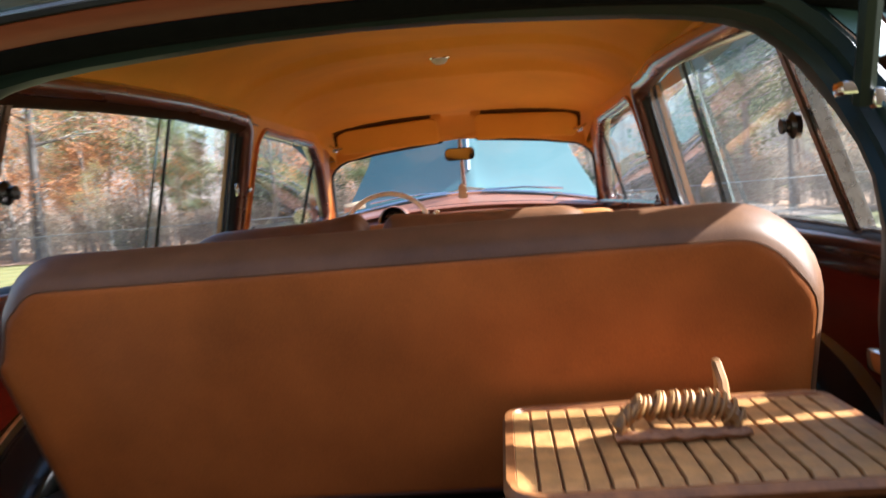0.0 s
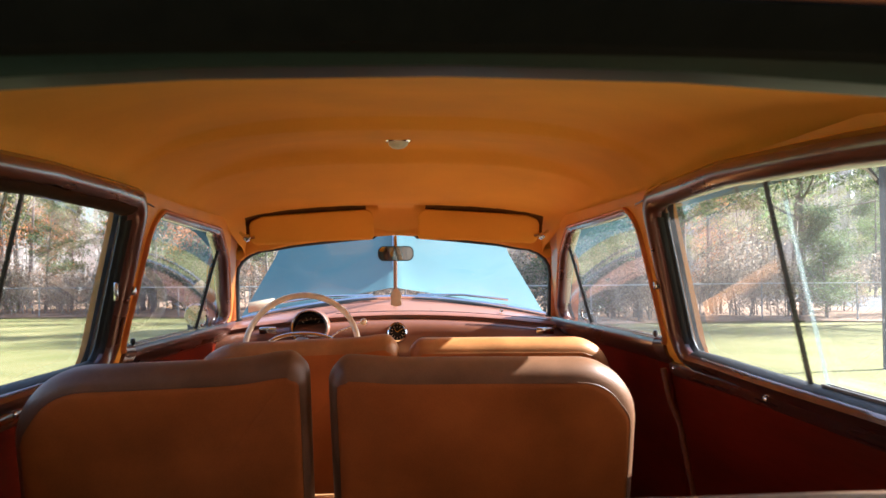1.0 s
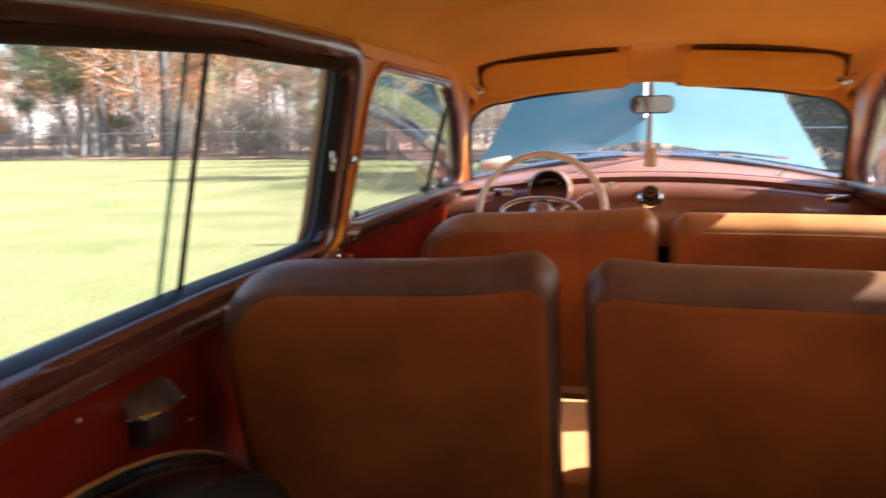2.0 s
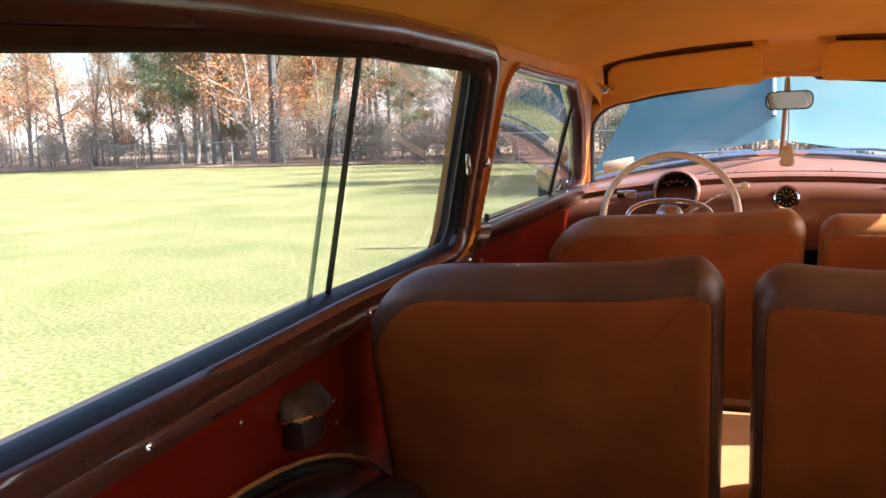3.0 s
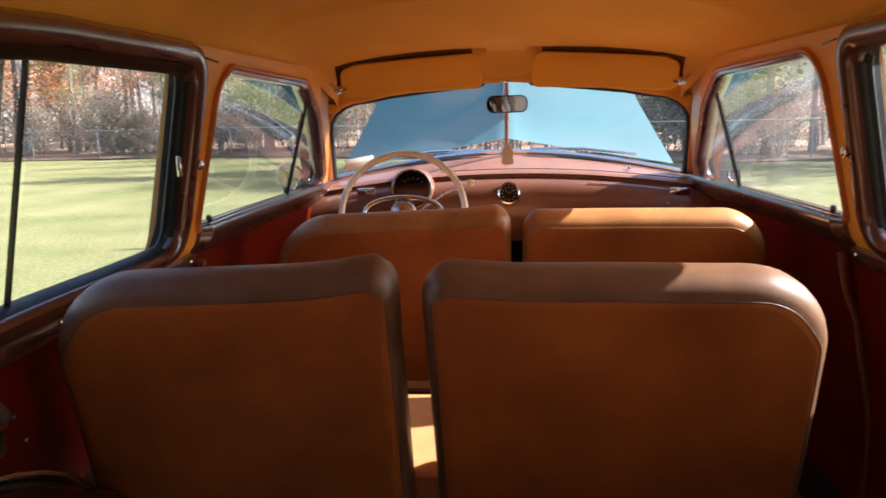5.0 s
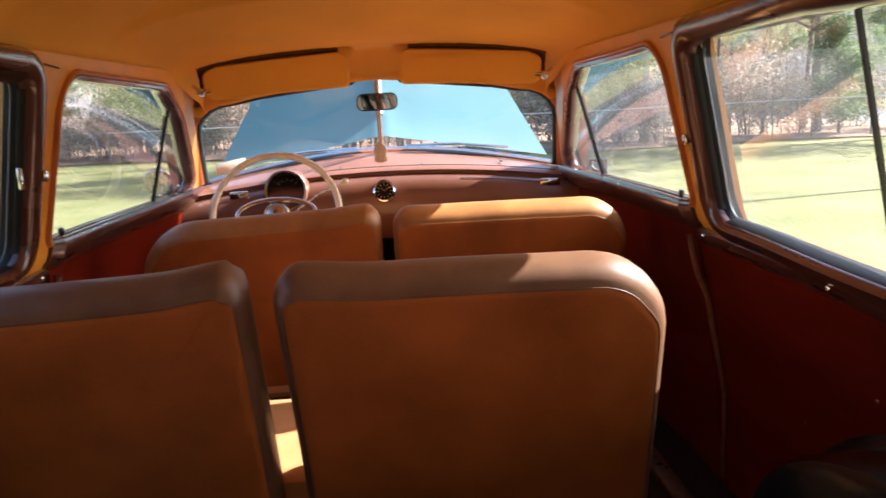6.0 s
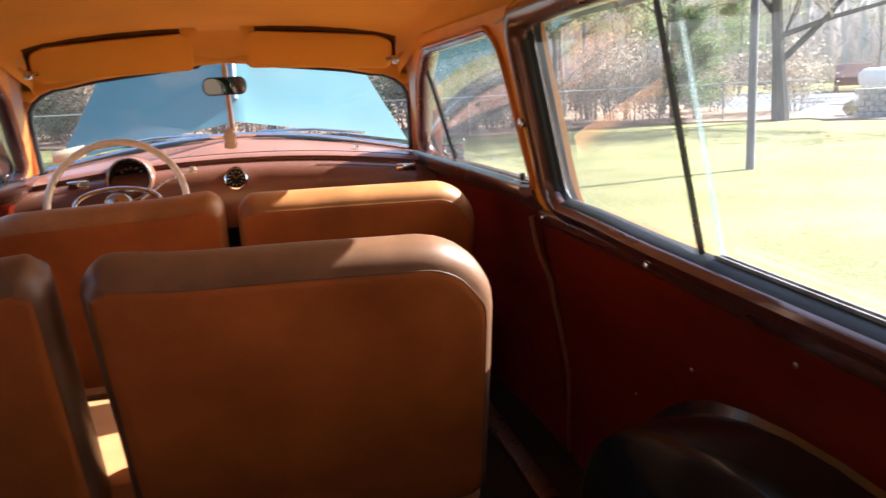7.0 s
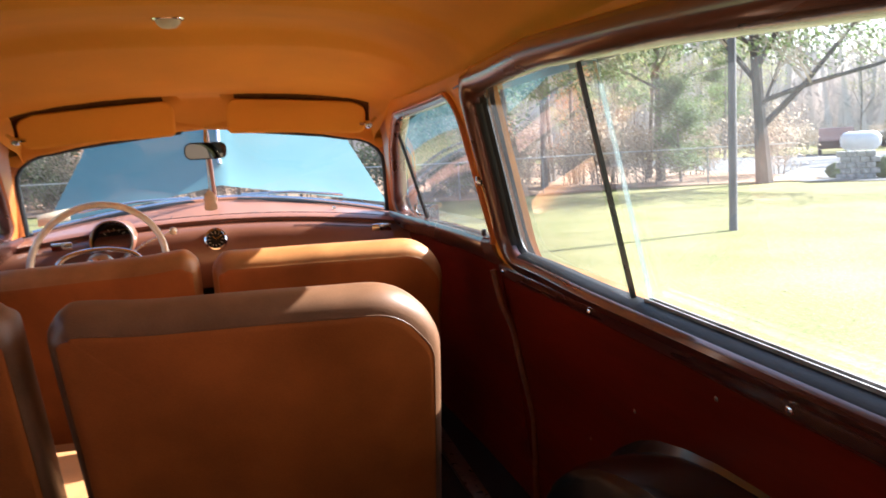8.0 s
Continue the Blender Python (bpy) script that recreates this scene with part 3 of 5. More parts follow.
for i, p in enumerate(path):
    p = Vector(p)
    if abs(p.x) < 0.47:
        continue
    s1 = 1 if p.x > 0 else -1
    if p.z > 1.36:
        rim = smooth01((abs(p.x) - 0.46) / 0.1)
        a = p + Vector((s1 * (0.022 + 0.026 * rim), -0.014, 0.046 - 0.024 * rim))
        q = Vector((s1 * (side_x(1.2, p.z) + 0.07), 1.20, p.z + 0.03))
        upper[s1].append([a, a.lerp(q, 0.15) + Vector((s1 * 0.018, -0.012, 0.012)), a.lerp(q, 0.5) + Vector((s1 * 0.028, -0.008, 0.012)), q])
    elif p.z < 1.335:
        back = 0.20 * (1 - smooth01((p.z - 1.22) / 0.22))
        a = p + Vector((s1 * 0.06, -0.012, 0.03))
        c = Vector((s1 * (0.70 + 0.02 * back), a.y - back, a.z))
        lower[s1].append([a, a.lerp(c, 0.5) + Vector((s1 * 0.004, 0, 0)), c])
for s1 in (1, -1):
    part("rear_corner_panel", loft(upper[s1], False), TEAL_PAINT, car, "teal painted upper rear body corner")
    part("drip_moulding", tube([row[0] for row in upper[s1]], 0.004, 6), CHROME, car, "thin bright drip moulding")
    part("rear_corner_panel", loft(lower[s1], False), TEAL_PAINT, car, "teal painted rear body corner")


# roof skin rolling down to the rear header
loops = []
for i in range(23):
    x = -0.66 + 0.06 * i
    low = Vector((x, 1.086, 1.503 - 0.050 * (abs(x) / 0.6) ** 2.4 + 0.070))
    top = Vector((x, 1.36, roof_z(max(-0.60, min(0.60, x)), 1.36) + 0.087))
    loops.append([low, low.lerp(top, 0.3) + Vector((0, -0.012, 0.010)), low.lerp(top, 0.65) + Vector((0, -0.010, 0.012)), top])
part("roof_rear_panel", loft(loops, False), TEAL_PAINT, car, "teal painted roof rolling down to the rear opening")


# ---- liftgate, raised over the rear opening ----
liftgate = part("liftgate", loft([[(x, 1.072 - 0.02 * (x / 0.6) ** 2 + dy, 1.508 - 0.045 * (abs(x) / 0.6) ** 2.4 + dz) for dy, dz in
                ((0.0, 0.0), (-0.010, 0.002), (-0.022, 0.012), (-0.030, 0.030), (-0.034, 0.046), (-0.026, 0.058), (0.0, 0.06), (0.01, 0.03))] for x in [-0.66 + 0.055 * i for i in range(25)]], True, (True, True)),
                RAILWOOD, car, "varnished mahogany liftgate raised open")
# black strip that also paints the unlit underside of the lower rail
part("gate_underside_strip", loft([[(x, 1.072 - 0.02 * (x / 0.6) ** 2 + dy, 1.508 - 0.045 * (abs(x) / 0.6) ** 2.4 + dz) for dy, dz in
     ((0.006, -0.003), (-0.012, -0.003), (-0.025, 0.009), (-0.0285, 0.016), (-0.027, 0.018))] for x in [-0.66 + 0.055 * i for i in range(25)]], False), FLAT_BLACK, liftgate, "black weatherstrip that also stands for the rail's unlit underside")
LG0, LGU = Vector((0, 1.042, 1.557)), Vector((0, -0.62, 0.78)).normalized()


def on_gate(x, d, n=0.0):
    """Point of the raised gate: x across, d up from its lower rail, n towards the camera side."""
    p = LG0 + LGU * d
    return (x, p.y - 0.02 * (x / 0.6) ** 2 - n * 0.78, p.z - 0.045 * (abs(x) / 0.6) ** 2.4 - n * 0.62)


for s in (1, -1):
    o = rounded([(0.030, 0.004), (0.60, 0.004), (0.56, 0.40), (0.030, 0.40)], [0.035, 0.05, 0.06, 0.05])
    bm = bmesh.new()
    bm.faces.new([bm.verts.new(on_gate(s * x, d, -0.008)) for x, d in o])
    part("gate_pane", bm, SHIELD, liftgate, "clear liftgate glass", smooth=False)
    o = resample(o, 0.04)
    nn = normals2(o)
    loops = [[on_gate(s * (x + n.x * a), d + n.y * a, b) for a, b in ((-0.007, -0.012), (-0.007, 0.0), (0.0, 0.005), (0.006, 0.001))] for (x, d), n in zip(o, nn)]
    part("gate_seal", loft(loops + [loops[0]], False), RUBBER, liftgate, "black rubber glass seal")
    o1 = [(0.60, -0.03), (0.68, -0.03), (0.64, 0.46), (0.56, 0.42)]
    part("gate_stile", loft([[on_gate(s * x, d, n) for x, d in o1] for n in (0.004, -0.03)], True, (True, True)), RAILWOOD, liftgate)
part("gate_top_rail", loft([[on_gate(x, d, n) for x, d in ((-0.62, 0.40), (0.62, 0.40), (0.62, 0.47), (-0.62, 0.47))] for n in (0.004, -0.03)], True, (True, True)), RAILWOOD, liftgate)
loops = []
for d, w, n in ((-0.016, 0.050, 0.004), (-0.008, 0.047, 0.010), (0.004, 0.036, 0.014), (0.024, 0.028, 0.014), (0.10, 0.027, 0.013), (0.42, 0.027, 0.012)):
    loops.append([on_gate(x, d, nn) for x, nn in ((-w, -0.02), (-w, n - 0.008), (-w + 0.008, n), (w - 0.008, n), (w, n - 0.008), (w, -0.02))])
part("gate_mullion", loft(loops, True, (True, True)), RAILWOOD, liftgate, "flared mahogany centre mullion")
for s in (1, -1):
    m = Matrix.Translation(on_gate(s * 0.040, 0.004, 0.013)) @ Matrix.Rotation(radians(-50), 4, "X")
    part("mullion_plate", lathe([(0, -0.004), (0.005, -0.003), (0.006, -0.007), (0.005, -0.014)], 14, m @ Matrix.Diagonal((1, 1.3, 1, 1))), PANE_FRAME, liftgate, "worn bright mullion fitting")
part("gate_strut", tube([(0.588, 0.975, 1.34), (0.572, 0.90, 1.47), (0.57, 0.80, 1.72)], 0.012, 8), GREEN_PAINT, liftgate, "dark green liftgate support rod")
part("strut_bracket", box((0.035, 0.03, 0.016), (0.578, 0.975, 1.357), 0.004, turn=None), CHROME, liftgate, "chrome strut bracket")
part("strut_clip", box((0.012, 0.02, 0.022), (0.594, 0.955, 1.342), 0.003), CHROME, liftgate)

# ---- floor, cargo deck, wheel housings ----
part("floor_pan", box((1.74, 2.95, 0.06), (0, 2.72, 0.43), 0.01), FLOOR_MAT, car, "black rubber covered floor")
part("cargo_deck", box((1.62, 1.14, 0.05), (0, 1.24, 0.775), 0.008), FLOOR_MAT, car, "dark ribbed cargo floor")
part("deck_riser", box((1.60, 0.02, 0.36), (0, 1.815, 0.59), 0.004), FLOOR_MAT, car)
# unseen tailgate, set closed so that it shades the rear seat
part("tailgate", box((1.30, 0.05, 0.50), (0, 0.690, 0.735), 0.015), RAILWOOD, car, "unseen closed mahogany tailgate that shades the rear seat")
for s in (1, -1):
    loops = []
    for k in range(21):
        a = math.pi * k / 20
        yy, zz = 1.83 - 0.62 * math.cos(a), 0.562 + 0.388 * math.sin(a)
        loops.append([(s * x, yy + (1.83 - yy) * c, zz - (zz - 0.562) * c) for x, c in ((0.84, -0.05), (0.80, -0.045), (0.785, 0.0), (0.70, 0.008), (0.675, 0.03), (0.663, 0.08), (0.655, 0.6), (0.655, 1.0))])
    arch = part("wheel_housing", loft(loops, False), HOUSING, car, "dark green painted wheel housing hump")
    pts = [(s * (side_x(1.85, 0.95) - 0.012), 1.83 - 0.65 * math.cos(math.pi * k / 24), 0.562 + 0.404 * math.sin(math.pi * k / 24)) for k in range(25)]
    if s < 0:
        part("housing_welt", tube(pts, 0.0038, 6), WICKER_RIM, arch, "pale welt round the wheel housing")
    part("door_scuff_plate", box((0.05, 1.15, 0.02), (s * 0.70, 3.25, 0.47), 0.006), PANE_FRAME, car, "metal door scuff plate")
    # hooded chrome ashtray/light on the side panel
    m = Matrix.Translation(on_side(s, 2.05, 1.035, 0.006))
    if s < 0:
        x0 = on_side(s, 2.05, 1.02, 0.0)[0]
        fix = part("side_ashtray", box((0.044, 0.076, 0.066), (x0 + 0.019, 2.050, 1.008), 0.014), ASHTRAY, car, "dark side ashtray with worn metal lid")
        rows = []
        for k in range(17):
            a = math.pi * k / 16
            bulge = 0.30 + 0.70 * math.sin(a) ** 0.7
            rows.append([(x0 + dx * bulge, 2.050 - 0.058 * math.cos(a) * w, 1.042 + dz) for dx, dz, w in
                         ((0.0, 0.026, 0.62), (0.016, 0.022, 0.80), (0.036, 0.010, 0.95), (0.050, -0.003, 1.0), (0.054, -0.008, 1.01))])
        cap = part("ashtray_lid", loft(rows, False), ASH_LID, fix, "worn half-round metal lid")
        lip = [(x0 + 0.055 * (0.30 + 0.70 * math.sin(math.pi * k / 16) ** 0.7), 2.050 - 0.0585 * math.cos(math.pi * k / 16), 1.032) for k in range(17)]
        part("lid_lip", tube(lip, 0.0042, 6), CHROME, cap, "bright chrome lip")
# chrome latch on the body side near the rear opening
part("gate_latch", box((0.03, 0.05, 0.028), (0.612, 1.0, 1.04), 0.006), CHROME, car, "chrome tailgate latch")


# ---- seats ----
def backrest(parent, name, corners, radii, y, tilt, thick, pivot_z, bulge=0.007, crown=0.0, ear=0.0, ear_x=0.0, boxing=VINYL_TOP):
    """Upholstered back: rear panel with a sewn seam, rounded boxing that rolls over the top, leaned back round its top."""
    o = resample(rounded(corners, radii, 10), 0.025)
    peak = max(p[1] for p in o)
    o = [(x, z + ear * math.exp(-((x - ear_x) / 0.062) ** 2) * smooth01((z - peak + 0.10) / 0.08)) for x, z in o]
    nn = normals2(o)
    cx, cz = sum(p[0] for p in o) / len(o), sum(p[1] for p in o) / len(o)
    base = Vector((0, y, pivot_z))
    m = Matrix.Translation(base) @ Matrix.Rotation(radians(tilt), 4, "X") @ Matrix.Translation(-base)

    hw, hh = max(abs(p[0] - cx) for p in o) - 0.02, max(abs(p[1] - cz) for p in o) - 0.05

    def loop(d, ins, k=1.0, bow=0.0):
        """Outline inset by ins at the top, by less along the sides, shrunk by k."""
        e = [0.006 + (ins - 0.006) * (0.55 + 0.45 * smooth01((n.y + 0.15) / 0.75)) if ins > 0.006 else ins for n in nn]
        if bow:
            bows = [bow * (1 - min(1.0, ((x - n.x * i - cx) * k / hw) ** 2)) * (1 - min(1.0, ((z - n.y * i - cz) * k / hh) ** 2)) for (x, z), n, i in zip(o, nn, e)]
        else:
            bows = [0.0] * len(o)
        return [m @ Vector((cx + (x - n.x * i - cx) * k, y + d - b + 0.0030 * noise.noise(((cx + (x - cx) * k) * 5, (cz + (z - cz) * k) * 5, y)), cz + (z - n.y * i - cz) * k)) for (x, z), n, i, b in zip(o, nn, e, bows)]
    seam = 0.044
    lean = math.tan(radians(tilt)) * 0.55
    kd = min(1.0, thick / 0.125)
    st = [(d, i + d * lean) for d, i in ((0.0, seam), (0.004 * kd, seam - 0.010), (0.010 * kd, seam - 0.019), (0.020 * kd, 0.0165), (0.035 * kd, 0.009), (0.055 * kd, 0.0065 - crown), (thick * 0.62, 0.008 - crown),
                                         (thick * 0.82, 0.016 - crown), (thick * 0.95, 0.032), (thick, 0.05))]
    body = part(name, loft([loop(d, i) for d, i in st], True, (False, True)), boxing, parent, "dark brown vinyl boxing round the backrest")
    rows = [loop(0.0, seam), loop(-0.0015, seam + 0.003)] + [loop(-0.002, seam + 0.006, k, bulge * 1.3) for k in (0.985, 0.94, 0.86, 0.76, 0.64, 0.5, 0.36, 0.22, 0.09, 0.02)]
    part("rear_panel", loft(rows, True, (False, True)), VINYL, body, "smooth russet brown vinyl rear panel")
    part("piping", tube(loop(-0.0002, seam - 0.002), 0.0008, 6, True), boxing, body, "dark sewn piping")
    return body


def cushion(parent, x0, x1, y0, y1, z0, z1, name="seat_cushion"):
    o = resample(rounded([(x0, y0), (x1, y0), (x1, y1), (x0, y1)], 0.06, 6), 0.08)
    nn = normals2(o)
    loops = [[(x - n.x * i, y - n.y * i, z) for (x, y), n in zip(o, nn)] for z, i in ((z0, 0.02), (z0 + 0.02, 0.0), (z1 - 0.06, 0.0), (z1 - 0.025, 0.008), (z1 - 0.008, 0.03), (z1, 0.07))]
    cx, cy = (x0 + x1) / 2, (y0 + y1) / 2
    loops += [[(cx + (x - cx) * k, cy + (y - cy) * k, z1 + 0.006 * (1 - k * k)) for x, y, z in loops[-1]] for k in (0.8, 0.55, 0.3, 0.1, 0.02)]
    # low cushions carry the sun in their colour; the unseen rear one is darkened
    return part(name, loft(loops, True, (True, True)), VINYL_SEAT_LIT if z0 < 0.7 else PIPING, parent, "brown vinyl bench cushion")


def seat_frame(parent, x0, x1, y0, y1, z0, z1):
    for x in (x0 + 0.06, x1 - 0.06):
        for yy in (y0 + 0.06, y1 - 0.06):
            part("leg", box((0.035, 0.05, z1 - z0), (x, yy, (z0 + z1) / 2), 0.004), BLACK, parent, "black steel seat leg")


third = empty("third_row_bench", "brown vinyl rear bench seat, backrest upright", "car seat", "car seats", (0, 1.3, 0.8))
third.location = (0, 0, 0)
backrest(third, "backrest", [(-0.480, 0.845), (0.575, 0.845), (0.618, 1.231), (-0.538, 1.231), (-0.566, 1.08)], [0.04, 0.04, 0.13, 0.15, 0.08], 1.098, 3, 0.155, 1.2, crown=0.010)
cushion(third, -0.50, 0.56, 1.27, 1.66, 0.80, 0.90)

second = empty("second_row_bench", "brown vinyl middle bench with a split backrest, sunlit along one side", "car seat", "car seats")
backrest(second, "left_backrest", [(-0.765, 0.65), (-0.170, 0.65), (-0.165, 1.238), (-0.722, 1.224)], [0.06, 0.04, 0.050, 0.16], 2.128, 22, 0.112, 1.2, ear=0.013, ear_x=-0.215)
backrest(second, "right_backrest", [(-0.150, 0.65), (0.474, 0.65), (0.452, 1.226), (-0.156, 1.232)], [0.04, 0.06, 0.135, 0.050], 2.128, 22, 0.112, 1.2, ear=0.008, ear_x=-0.105)
cushion(second, -0.72, 0.46, 2.34, 2.75, 0.66, 0.845)
seat_frame(second, -0.66, 0.44, 2.24, 2.66, 0.46, 0.67)

front = empty("front_bench", "brown vinyl front bench with a split backrest", "car seat", "car seats")
backrest(front, "left_backrest", [(-0.675, 0.62), (0.008, 0.62), (0.013, 1.198), (-0.650, 1.178)], [0.06, 0.04, 0.055, 0.17], 3.10, 18, 0.13, 1.18, ear=0.008, ear_x=-0.045, boxing=VINYL_FRONT_LIT)
backrest(front, "right_backrest", [(0.022, 0.62), (0.675, 0.62), (0.684, 1.183), (0.019, 1.190)], [0.04, 0.06, 0.13, 0.06], 3.10, 18, 0.13, 1.18, boxing=VINYL_FRONT_LIT)
cushion(front, -0.66, 0.66, 3.26, 3.72, 0.64, 0.83)
seat_frame(front, -0.6, 0.6, 3.2, 3.6, 0.46, 0.65)

# ---- windshield, posts, visors ----


def shield_outline(s, k=1.0):
    """Outline of one half of the divided windshield, from bottom centre round to top centre."""
    pts = []
    for i in range(9):
        t = i / 8
        pts.append((s * 0.665 * t, 4.215 - 0.095 * t ** 1.5, 1.292 - 0.085 * t ** 1.7))
    for i in range(1, 10):
        a = i / 9
        if a < 0.45:
            b = a / 0.45
            pts.append((s * (0.665 - 0.025 * b), 4.12 - 0.15 * b, 1.207 + 0.185 * b))
        else:
            b = (a - 0.45) / 0.55
            th = b * math.pi / 2
            pts.append((s * (0.64 - 0.14 * (1 - math.cos(th))), 3.97 - 0.045 * math.sin(th), 1.392 + 0.10 * math.sin(th)))
    for i in range(1, 7):
        t = i / 6
        pts.append((s * 0.50 * (1 - t), 3.925 + 0.065 * t, 1.492 + 0.058 * t ** 0.7))
    return pts


for s in (1, -1):
    o = shield_outline(s)
    bm = bmesh.new()
    c = bm.verts.new((s * 0.3, 4.06, 1.36))
    vs = [bm.verts.new(p) for p in o]
    for a, b in zip(vs, vs[1:] + vs[:1]):
        bm.faces.new((c, a, b))
    part("windshield_pane", bm, SHIELD, car, "one flat half of the divided windshield", smooth=False)
    # rubber and painted frame round it
    rim = []
    for p in o[:-1]:
        q = Vector(p)
        d = Vector((q.x - s * 0.30, 0, q.z - 1.36)).normalized()
        rim.append([q + d * a + Vector((0, b, 0)) for a, b in ((-0.004, 0.006), (-0.004, -0.010), (0.003, -0.019), (0.012, -0.022))])
    part("windshield_seal", loft(rim[1:], False), RUBBER, car, "black windshield rubber")
    rim = []
    for p in o[14:]:
        q = Vector(p)
        d = Vector((q.x - s * 0.20, 0, q.z - 1.30)).normalized()
        rim.append([q + d * a + Vector((0, b, 0)) for a, b in ((0.006, -0.020), (0.016, -0.034), (0.034, -0.040), (0.07, -0.055), (0.115, -0.07))])
    part("windshield_header", loft(rim, False), TAN_METAL, car, "tan painted windshield header")
    rim = []
    for p in o[8:15]:
        q = Vector(p)
        d = Vector((q.x - s * 0.20, 0, q.z - 1.30)).normalized()
        rim.append([q + d * a + Vector((0, b, 0)) for a, b in ((0.006, -0.020), (0.016, -0.034), (0.034, -0.040), (0.07, -0.055), (0.115, -0.07))])
    part("windshield_post", loft(rim, False), ORANGE_TRIM, car, "orange-brown painted windshield post")
    # outside of the post
    rim = [[Vector(p) + Vector((s * a, b, c)) for a, b, c in ((0.0, 0.004, 0.0), (0.05, 0.02, 0.01), (0.11, -0.06, 0.0))] for p in o[8:18]]
    part("outer_post", loft(rim, False), TEAL_PAINT, car, "teal painted outer windshield post")
part("windshield_divider", tube([(0, 4.205, 1.285), (0, 4.10, 1.41), (0, 3.985, 1.55)], 0.0085, 8), DASH, car, "dark brown windshield centre bar")

for s in (1, -1):
    o = rounded([(0.085, 1.53), (0.545, 1.522), (0.545, 1.611), (0.50, 1.628), (0.085, 1.646)], [0.018, 0.03, 0.03, 0.05, 0.035], 6)
    o = resample(o, 0.06)
    nn = normals2(o)
    def place(x, z, d):
        return (s * x, 3.800 - 0.24 * x * x - 0.06 * x + d - (z - 1.53) * 0.35, z - 0.018 * (x / 0.55) ** 2)
    loops = [[place(x - n.x * i, z - n.y * i, d) for (x, z), n in zip(o, nn)] for d, i in ((-0.011, 0.012), (-0.010, 0.005), (-0.004, 0.0), (0.004, 0.0), (0.010, 0.005), (0.011, 0.012))]
    v = part("sun_visor", loft(loops, True, (True, True)), LINER, car, "tan sun visor folded up")
    # dark strip that paints the shadow between the headliner's lip and the visor
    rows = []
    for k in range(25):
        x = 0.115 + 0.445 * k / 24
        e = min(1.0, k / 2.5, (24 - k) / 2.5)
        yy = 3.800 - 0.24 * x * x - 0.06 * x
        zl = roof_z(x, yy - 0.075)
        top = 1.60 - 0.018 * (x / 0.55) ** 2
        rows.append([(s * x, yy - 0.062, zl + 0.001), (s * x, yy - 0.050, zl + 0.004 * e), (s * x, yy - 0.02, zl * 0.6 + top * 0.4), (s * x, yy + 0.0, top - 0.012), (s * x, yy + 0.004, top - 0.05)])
    part("visor_pocket", loft(rows, False), VISOR_SHADE, v, "dark brown strip painted as the shadow above the visor")
    pv = Vector(place(0.555, 1.553, -0.006))
    part("visor_pivot", tube([pv + Vector((s * 0.03, 0.03, 0.02)), pv, pv + Vector((-s * 0.03, 0.0, 0.002))], 0.006, 8), CHROME, v, "chrome visor pivot")
    m = Matrix.Translation(pv) @ Matrix.Rotation(radians(90), 4, "X")
    part("pivot_cap", lathe([(0, 0.014), (0.012, 0.012), (0.015, 0.004), (0.015, -0.006), (0, -0.008)], 14, m), CHROME, v)
# rear view mirror
o = rounded([(-0.072, -0.030), (0.072, -0.030), (0.072, 0.030), (-0.072, 0.030)], 0.024, 6)
nn = normals2(o)
MM = Matrix.Translation((0.0, 3.872, 1.476)) @ Matrix.Rotation(radians(1.0), 4, "X") @ Matrix.Rotation(radians(7), 4, "Z")
mirror = part("rear_view_mirror", loft([[MM @ Vector((x - n.x * i, d, z - n.y * i)) for (x, z), n in zip(o, nn)] for d, i in ((-0.004, 0.004), (-0.004, 0.0), (0.004, 0.0), (0.016, 0.012), (0.02, 0.03))], True, (False, True)), BLACK, car,
              "oval rear view mirror with dark back")
bm = bmesh.new()
bm.faces.new([bm.verts.new(MM @ Vector((x - n.x * 0.004, -0.0035, z - n.y * 0.004))) for (x, z), n in zip(o, nn)])
part("mirror_glass", bm, MIRROR, mirror, "silvered glass", smooth=False)
part("mirror_stem", tube([(0, 3.885, 1.485), (0, 3.94, 1.53), (0, 3.965, 1.548)], 0.007, 8), CHROME, mirror)

# dome lamp
m = Matrix.Translation((0.0, 2.92, roof_z(0, 2.92) - 0.002)) @ Matrix.Rotation(radians(180), 4, "X")
lamp = part("dome_lamp", lathe([(0.041, -0.012), (0.039, -0.001), (0.034, 0.004), (0.029, 0.004)], 28, m, cap=False), CHROME, car, "round chrome dome lamp, unlit")
part("lamp_lens", lathe([(0.0295, 0.001), (0.027, 0.011), (0.018, 0.019), (0.0, 0.023)], 28, m), LAMP_GLASS, lamp, "frosted lens")

# ---- dashboard ----
def dash_line(x):
    """y and z of the dash's upper rear edge."""
    u = x / 0.70
    return 4.005 - 0.03 * u * u, 1.232 - 0.055 * u * u


xs = [-0.735 + 0.0525 * i for i in range(29)]
loops = []
for x in xs:
    y, z = dash_line(x)
    u = abs(x) / 0.665
    yb, zb = 4.23 - 0.095 * min(1, u) ** 1.5, 1.283 - 0.083 * min(1.05, u) ** 1.7
    loops.append([(x, yb + 0.02, zb), (x, yb - 0.02, zb - 0.002), (x, yb * 0.6 + y * 0.4, zb * 0.6 + z * 0.4 + 0.004), (x, y + 0.03, z + 0.006), (x, y + 0.006, z + 0.001), (x, y - 0.004, z - 0.008)])
dash = part("dashboard", loft(loops, False), DASH_TOP_LIT, car, "brown painted steel dashboard")
loops = []
